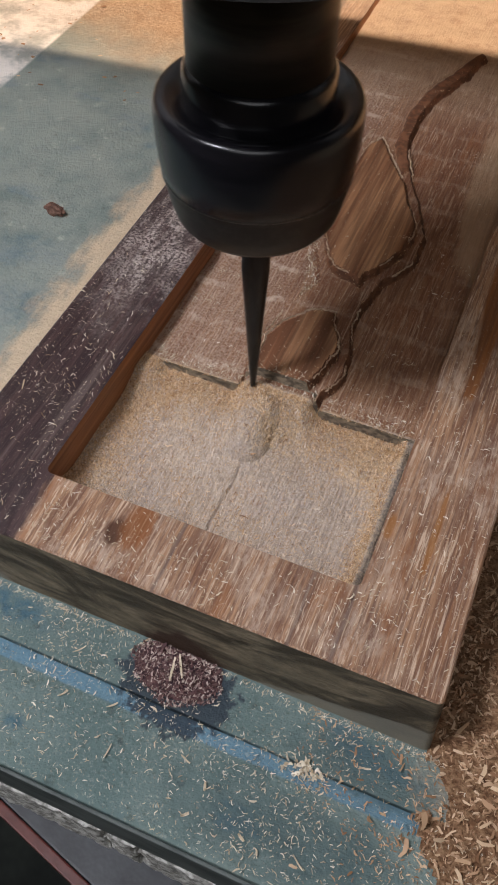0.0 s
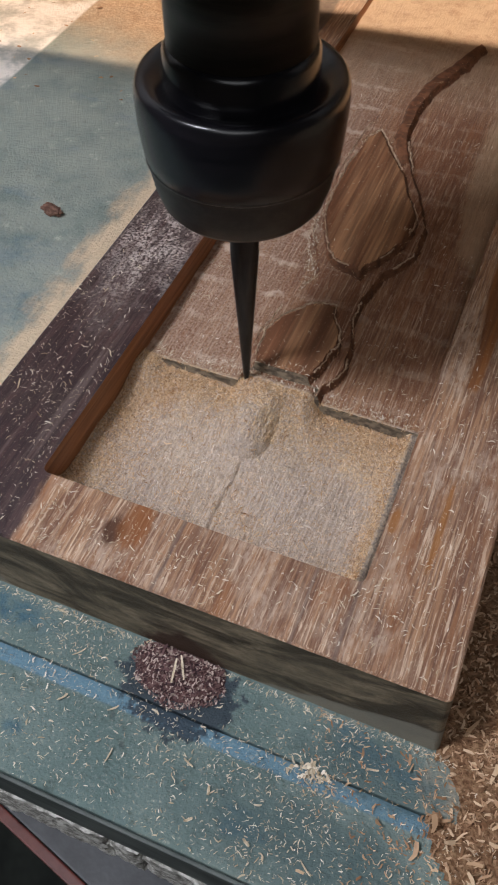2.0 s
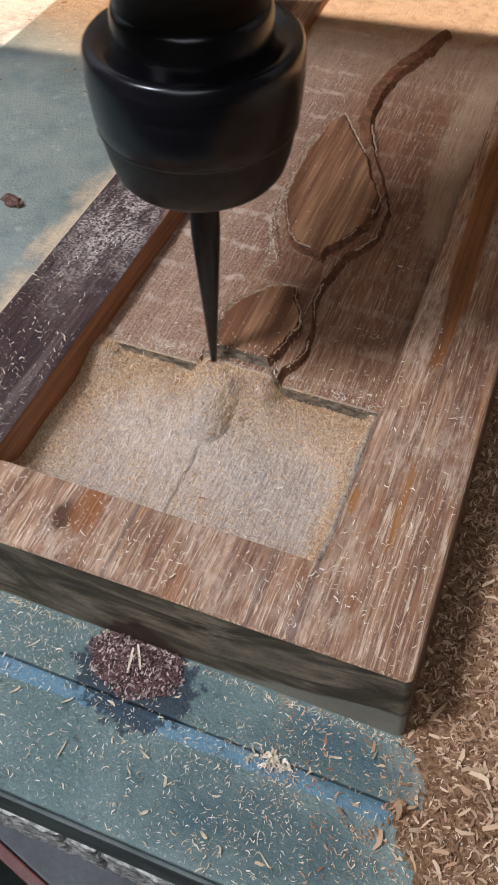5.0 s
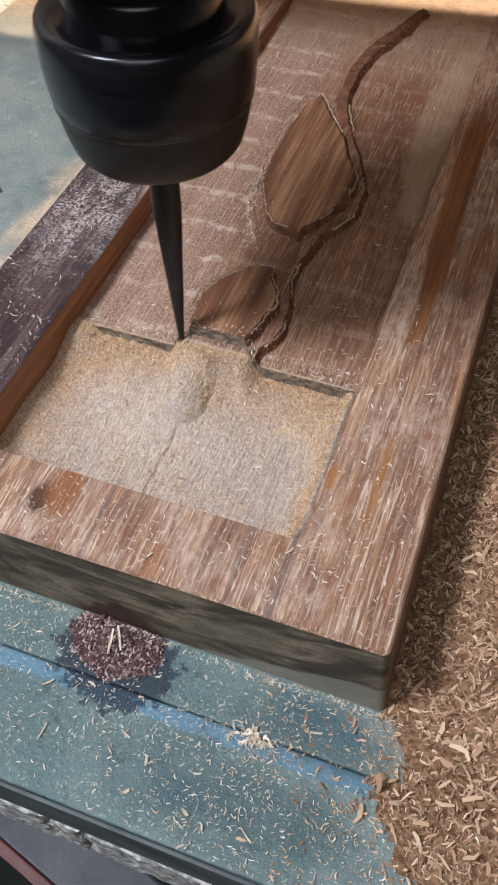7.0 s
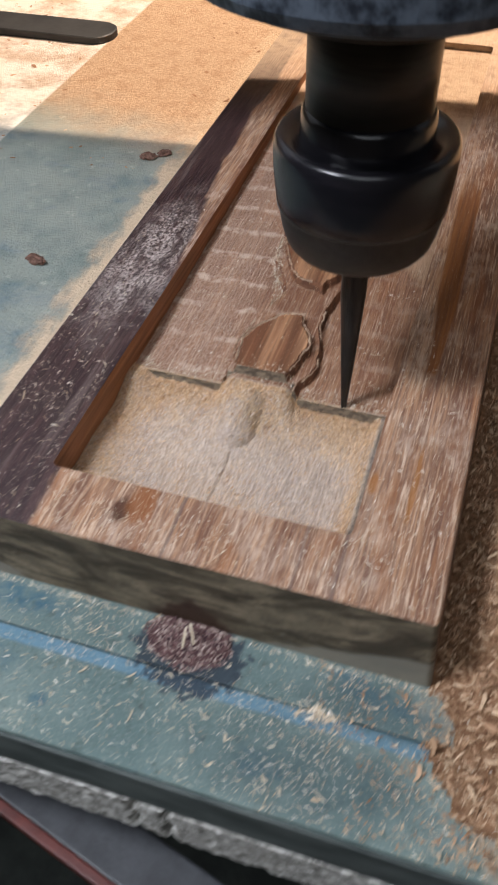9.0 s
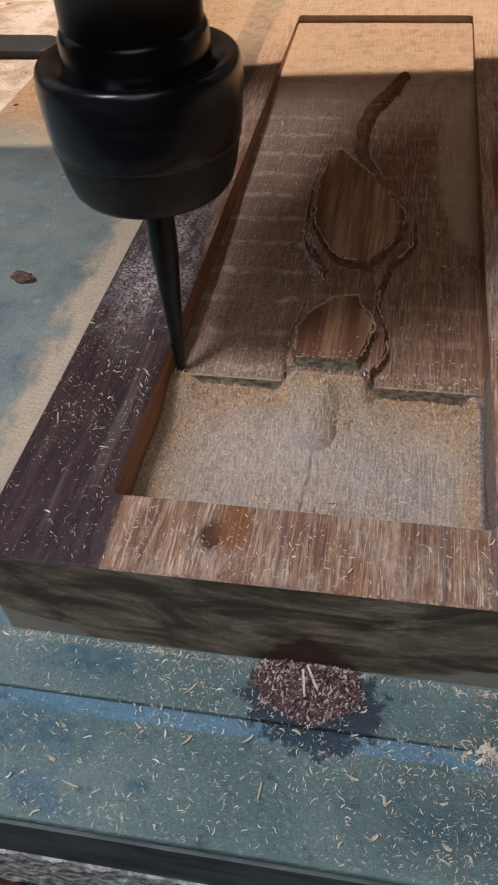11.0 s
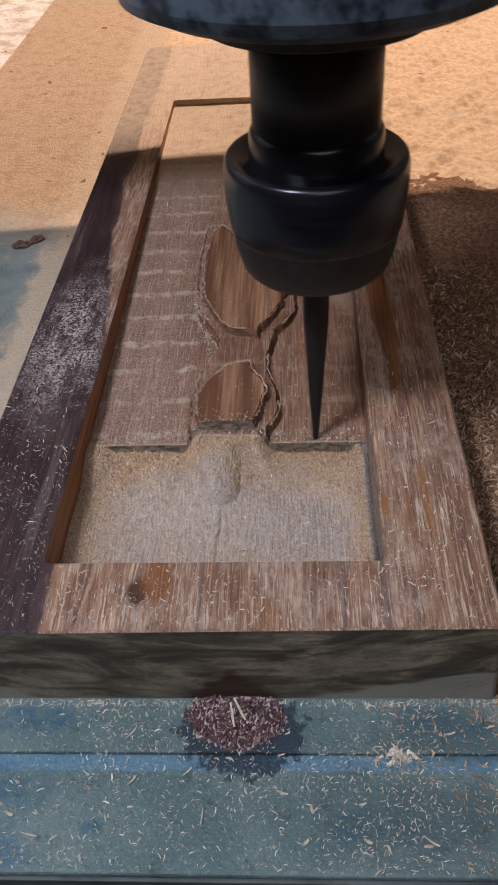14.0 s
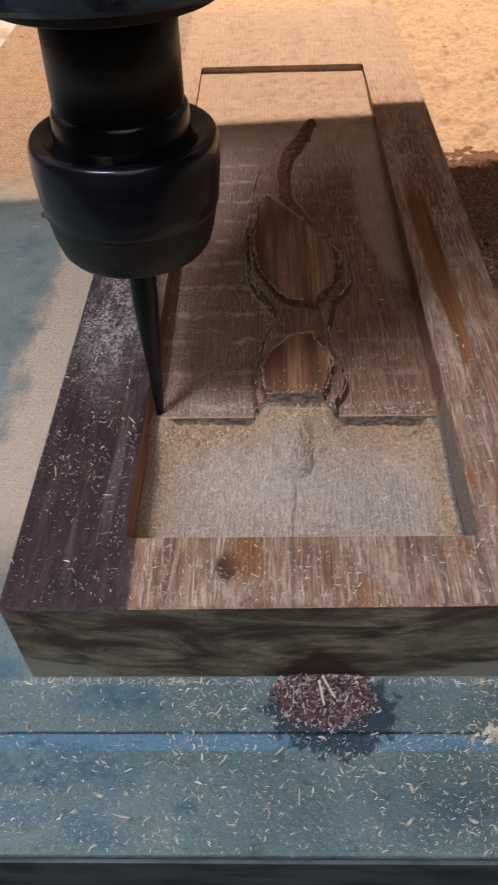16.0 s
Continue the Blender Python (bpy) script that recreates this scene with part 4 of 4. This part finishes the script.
def frayed_lip(outline, seed, gap, label):
    """A thin raised lip of torn fibre that follows a terrace's upper arris, broken where it has rubbed away."""
    rng = np.random.default_rng(seed)
    p = np.array(outline + outline[:1])
    seg = np.hypot(*(p[1:] - p[:-1]).T)
    run = np.concatenate([[0], np.cumsum(seg)])
    u = np.arange(0, run[-1], 0.028)
    px, py = np.interp(u, run, p[:, 0]), np.interp(u, run, p[:, 1])
    for _ in range(2):
        sx, sy = shake(px, py)
        px, py = np.interp(u, run, p[:, 0]) - sx, np.interp(u, run, p[:, 1]) - sy
    tx, ty = np.gradient(px), np.gradient(py)
    ln = np.hypot(tx, ty) + 1e-9
    nx, ny = -ty / ln, tx / ln
    n = len(u)
    w = 0.004 + 0.012 * rng.uniform(0, 1, n) ** 2 + 0.006 * (1 + np.sin(u * 5 + seed))
    off = rng.normal(0, 0.010, n)
    ring = [floor_height(px + 0.09 * math.cos(a), py + 0.09 * math.sin(a)) for a in np.arange(8) * math.pi / 4]
    z = np.max(ring, 0)
    verts = []
    for side, lift in ((-1, -0.012), (0, 0.018), (1, -0.012)):
        verts.append(np.stack([(px + nx * (side * w + off)) * U, (py + ny * (side * w + off)) * U, (z + lift + rng.normal(0, 0.004, n)) * U], 1))
    verts = np.stack(verts, 1).reshape(-1, 3)
    keep = (wobble(u, u * 0.3, 1.3, seed * 0.37) + 0.5 * wobble(u, u * 0.1, 4.1, seed * 0.11) > gap) & (py > STEP + 0.28) & (py < 12.3)
    faces = [(3 * i + a, 3 * i + a + 1, 3 * i + a + 4, 3 * i + a + 3) for i in range(n - 1) if keep[i] and keep[i + 1] for a in (0, 1)]
    return mesh_part("frayed_lip", verts.tolist(), faces, M_FRAY, board, label)


for k, (outline, gap) in enumerate(((LOW_TOP, -0.6), (TALL_TOP, -0.35), (SHELF, 0.0))):
    frayed_lip(outline, 3 + k, gap, "pale torn fibre along the relief's cut edge")
    x, y = along(outline, (220, 360, 420)[k], 40 + k)
    keep = y > 4.6
    x, y = x[keep], y[keep]
    flakes("frayed_fibres", x * U, y * U, floor_height(x, y) * U, 0.00034, M_DUST, "pale frayed fibres along the relief's cut edges", "wood fibres", 50 + k, lean=30, slim=(0.12, 0.3))

x, y = along([(-4.40, 6.85), (-4.30, 7.2), (-4.52, 7.8), (-4.80, 8.3), (-4.86, 9.3)], 520, 71, 0.055)
flakes("frayed_fibres", x * U, y * U, floor_height(x, y) * U, 0.00044, M_CREAM, "ragged tuft of pale fibres on the relief's lower ledge", "wood fibres", 72, lean=35, slim=(0.12, 0.3))

# ---------------------------------------------------------------- small mound of plum shavings at the board's foot
def mound_height(x, y):
    r = np.sqrt(((x + 3.66) / 0.70) ** 2 + ((y + 0.27) / 0.46) ** 2)
    return 0.22 * np.clip(1 - r, 0, 1) ** 0.7 * (0.85 + 0.3 * wobble(x, y, 5.0, 0.5)) - 0.008


M_MOUND = plain_material("packed_plum_dust", (0.035, 0.020, 0.026), (0.13, 0.065, 0.062), (900, 900, 900), 0.9, depth=0.001, spec=0.15)
heap("shavings_mound", -4.7, -2.7, -1.0, -0.02, 0.03, mound_height, M_MOUND, "small mound of plum-coloured shavings at the board's foot")
x, y = scatter(5200, -4.75, -2.6, -1.05, -0.02, 18, lambda x, y: (((x + 3.66) / 0.78) ** 2 + ((y + 0.27) / 0.52) ** 2 < 1 + 0.3 * wobble(x, y, 5, 0.2)) * 1.0)
flakes("plum_shavings", x * U, y * U, np.maximum(mound_height(x, y), 0) * U, 0.00046, M_PLUM, "plum and cream shavings on the small mound", "wood shavings", 8, lean=35, slim=(0.2, 0.5))


def crumb(name, x, y, lx, ly, lz, yaw, mat, label, seed):
    rng = random.Random(seed)
    bm = bmesh.new()
    bmesh.ops.create_icosphere(bm, subdivisions=3, radius=1.0)
    for v in bm.verts:
        k = 1 + 0.45 * noise.noise(v.co * 2.1 + Vector((seed, 0, 0))) + 0.25 * noise.noise(v.co * 4.3)
        v.co = Vector((v.co.x * lx * k, v.co.y * ly * k, max(v.co.z, -0.55) * lz * k))
    low = min(v.co.z for v in bm.verts)
    for v in bm.verts:
        v.co.z -= low
    ob = part(name, bm, mat)
    ob.matrix_basis = pose(x * U, y * U, 0.0, 0, 0, yaw)
    return tagged(ob, label, "wood crumb")


crumb("bark_crumb", -11.0, 8.45, 0.0034, 0.0017, 0.0014, -12, M_KNOT, "small dark brown wood crumb lying on the painted table", 3)
crumb("bark_crumb", -9.95, 14.4, 0.0022, 0.0014, 0.0012, 35, M_KNOT, "dark wood crumb in the dust beside the board", 7)
crumb("bark_crumb", -10.32, 14.1, 0.0028, 0.0017, 0.0013, 10, M_KNOT, "dark wood crumb in the dust on the table", 9)


def flat_bar(x0, x1, y0, y1, h):
    bm = bmesh.new()
    pts = rounded_rect(x0 * U, x1 * U, y0 * U, y1 * U, 0.45 * (y1 - y0) * U, 8)
    low = [bm.verts.new((x, y, 0.0)) for x, y in pts]
    mid = [bm.verts.new((x, y, (h - 0.03) * U)) for x, y in pts]
    cx, cy = (x0 + x1) / 2 * U, (y0 + y1) / 2 * U
    top = [bm.verts.new((x + (cx - x) * 0.01, y + (cy - y) * 0.04, h * U)) for x, y in pts]
    for a, b in ((low, mid), (mid, top)):
        for k in range(len(pts)):
            j = (k + 1) % len(pts)
            bm.faces.new((a[k], a[j], b[j], b[k]))
    bm.faces.new(top)
    bm.faces.new(low[::-1])
    return bm


# added bar: only gives the dark shape at the far left a body
tagged(part("dark_bar", flat_bar(-24.0, -15.0, 21.4, 23.0, 0.25), M_GANTRY), "flat dark bar added for a dark shape on the far table", "clamp bar")


def curl_mesh(length, width, bend, twist, thick=0.00012, n=9):
    """One curled shaving with thickness: a bent, slightly twisted ribbon."""
    bm = bmesh.new()
    rows = []
    for i in range(n):
        f = i / (n - 1) - 0.5
        a = bend * f
        px = length * math.sin(a) / max(bend, 0.01)
        pz = length * (1 - math.cos(a)) / max(bend, 0.01)
        w = width * (1 - 1.2 * f * f) * 0.5
        c, s_ = math.cos(twist * f), math.sin(twist * f)
        rows.append([bm.verts.new((px, w * k * c, pz + w * k * s_ + h)) for k, h in ((-1, 0), (1, 0), (1, thick), (-1, thick))])
    for lo, hi in zip(rows, rows[1:]):
        for k in range(4):
            bm.faces.new((lo[k], lo[(k + 1) % 4], hi[(k + 1) % 4], hi[k]))
    bm.faces.new(rows[0][::-1])
    bm.faces.new(rows[-1])
    low = min(v.co.z for v in bm.verts)
    for v in bm.verts:
        v.co.z -= low
    return bm


M_CURL = plain_material("pale_curled_shaving", (0.48, 0.38, 0.26), (0.70, 0.61, 0.47), (900, 900, 900), 0.75)
CURLS = ((-5.75, -0.09), (-5.17, -0.58), (-3.70, -0.57), (-4.30, -1.14), (-4.05, -1.75), (-2.59, -1.65), (-2.99, -1.42), (-1.36, -0.94), (-1.88, -2.05), (-0.64, -0.56), (-6.32, -2.01), (-6.65, -1.74), (-5.05, -1.27), (-1.08, -2.04), (-2.69, -2.08),)
kinds = []
for k, (ln, wd, bend, twist) in enumerate(((0.0022, 0.00030, 1.3, 0.9), (0.0028, 0.00024, 0.9, 1.4), (0.0017, 0.00045, 1.9, 0.6))):
    kinds.append(tagged(part("wood_curl", curl_mesh(ln, wd, bend, twist), M_CURL), "pale curled wood shaving lying on the painted table", "wood shaving", "curls on the table"))
    kinds[-1].matrix_basis = pose(CURLS[k][0] * U, CURLS[k][1] * U, 0.0001, 0, 0, 50 * k)
rng = random.Random(5)
for k, (cx, cy) in enumerate(CURLS[3:]):
    copy_thing(kinds[k % 3], pose(cx * U, cy * U, 0.0001, 0, 0, rng.uniform(0, 360)))
# two long splinters stuck on the mound and a ragged clump beside the joint
for k, (cx, cy, yaw) in enumerate(((-3.70, -0.36, 100), (-3.60, -0.28, 120))):
    ob = tagged(part("splinter", curl_mesh(0.0042, 0.0004, 0.3, 0.4), M_CURL), "thin pale splinter lying on the plum mound", "splinter")
    ob.matrix_basis = pose(cx * U, cy * U, (0.17 + 0.02 * k) * U, 0, -14, yaw)
x, y = scatter(420, -1.75, -0.95, -1.2, -0.72, 77, lambda x, y: np.exp(-((x + 1.36) / 0.24) ** 2 - ((y + 0.93) / 0.12) ** 2))
flakes("chip_clump", x * U, y * U, 0.0004 * np.exp(-((x + 1.36) / 0.2) ** 2 - ((y + 0.93) / 0.1) ** 2), 0.00075, M_CREAM, "ragged clump of pale chips caught at the joint", "wood chips", 61, lean=40, slim=(0.2, 0.5))


# ---------------------------------------------------------------- spindle
spindle = tagged(new("router_spindle"), "black steel router spindle with a tapered engraving bit", "router spindle")
nut = part("collet_nut", lathe([(0.0, 3.89), (0.60, 3.89), (0.90, 3.86), (1.02, 3.89), (1.09, 3.98), (1.155, 4.20), (1.205, 4.48), (1.215, 4.555), (1.235, 4.585), (1.262, 4.80), (1.285, 5.10), (1.290, 5.34)]
                               + [(1.283, 5.45), (1.262, 5.525), (1.225, 5.565), (1.17, 5.575), (1.05, 5.53), (0.96, 5.47), (0.90, 5.46), (0.0, 5.46)]), M_BLACK, spindle, "smooth black collet nut", smooth=True)
part("seam", lathe([(1.212, 4.553), (1.228, 4.557), (1.240, 4.572), (1.236, 4.590)]), M_NUTLINE, nut, smooth=True)
part("collar", lathe([(0.0, 5.38), (0.93, 5.38), (0.93, 5.44), (0.915, 5.86), (0.865, 5.952), (0.0, 5.952)]), M_BLACK, spindle, smooth=True)
part("shaft", lathe([(0.0, 5.95), (0.862, 5.95), (0.862, 7.40), (0.0, 7.40)]), M_SHAFT, spindle, "satin brown-grey spindle shaft", smooth=True)
part("seal_ring", lathe([(0.0, 7.23), (1.42, 7.23), (1.47, 7.26), (1.49, 7.34), (1.50, 7.42), (0.0, 7.42)]), M_LIP, spindle, "dark brown seal ring", smooth=False)
part("housing", lathe([(0.0, 7.40), (1.60, 7.40), (2.08, 7.52), (2.38, 7.66), (2.44, 7.80), (2.44, 16.0), (0.0, 16.0)]), M_BODY, spindle, "worn blue-grey spindle housing", smooth=False)


def bit_mesh():
    """Half-ground tapered cutter: a round shank that thins to a small flat tip."""
    bm = bmesh.new()
    steps, rings = 28, []
    for r, z, flat in ((0.022, -0.12, 0.3), (0.034, 0.05, 0.3), (0.060, 0.5, 0.35), (0.105, 1.2, 0.45), (0.150, 1.95, 0.6), (0.190, 2.6, 0.85), (0.205, 2.85, 1.0), (0.205, 4.2, 1.0)):
        ring = []
        for k in range(steps):
            a = 2 * math.pi * k / steps
            u, v = r * math.cos(a), r * math.sin(a)
            v = min(v, r * flat)
            ring.append(bm.verts.new((u * U, v * U, z * U)))
        rings.append(ring)
    for lo, hi in zip(rings, rings[1:]):
        for k in range(steps):
            j = (k + 1) % steps
            bm.faces.new((lo[k], lo[j], hi[j], hi[k]))
    bm.faces.new(rings[0][::-1])
    bm.faces.new(rings[-1])
    return bm


bit = part("engraving_bit", bit_mesh(), M_BIT, spindle, "dark tapered carbide bit", smooth=False)
for v in bit.data.vertices:
    c, s = math.cos(radians(35)), math.sin(radians(35))
    v.co = Vector((c * v.co.x - s * v.co.y, s * v.co.x + c * v.co.y, v.co.z))

# ---------------------------------------------------------------- gantry over the work
# out of view: sized to block the bulb, pale to bounce its light
SKEW = Matrix.Translation((-10 * U, 15 * U, 0)) @ pose(0, 0, 0, 0, 0, 5.0) @ Matrix.Translation((10 * U, -15 * U, 0))
gantry = tagged(new("gantry_beam"), "unseen gantry beam spanning the table, pale to bounce warm light", "gantry")
part("beam", box(-0.70, 0.70, 8.6 * U, 20.8 * U, 9.6 * U, 30 * U, 0.002), M_BOUNCE, gantry)
for gx in (-0.70, 0.62):
    part("upright", box(gx, gx + 0.08, 9.0 * U, 20.8 * U, 0.0003, 9.59 * U, 0.002), M_BOUNCE, gantry)
gantry.matrix_basis = SKEW

# ---------------------------------------------------------------- painted lever under the table's edge
lever = tagged(new("machine_lever"), "blue-grey steel lever with a red edge, coloured dark for the shade under the table", "lever")
blade = part("blade", box(0.0, 0.20, 0.0012, 0.014, -0.003, 0.0, 0.0006), M_GREY, lever, "blue-grey painted steel blade")
part("edge_strip", box(0.0, 0.20, -0.0014, 0.0011, -0.0035, 0.0004, 0.0004), M_RED, lever, "worn red painted edge")
part("pivot_bracket", box(-0.03, -0.0002, -0.004, 0.020, -0.006, 1.22 * U, 0.001), M_GANTRY, lever)
lever.matrix_basis = pose(-9.2 * U, -1.72 * U, -4.84 * U, 0, 0, -15)


# ---------------------------------------------------------------- what moves
def spindle_rows():
    """Back and forth across the recess, riding up over the middle of the relief, one small step on after each pass."""
    turns = ((-1.48, -1.42), (1.03, -6.45), (3.53, -1.46), (6.05, -6.45), (8.55, -1.46), (11.07, -6.50), (13.55, -1.52), (16.08, -6.50))
    rows = []
    for k in range(0, 161):
        t = k / 10
        i = max(j for j in range(len(turns) - 1) if turns[j][0] <= t)
        (t0, x0), (t1, x1) = turns[i], turns[i + 1]
        f = (t - t0) / (t1 - t0)
        f = min(max(f, 0.012), 0.988)
        x = x0 + (x1 - x0) * f + 0.03
        y = 4.27 + 0.035 * i
        z = 0.72 + 0.38 * math.exp(-((x + 4.2) / 1.6) ** 2) - 0.16 * max(0.0, min(1.0, -5.4 - x))
        rows.append((t, pose(x * U, y * U, z * U)))
    return rows


def motions():
    walk(spindle, spindle_rows())


motions()
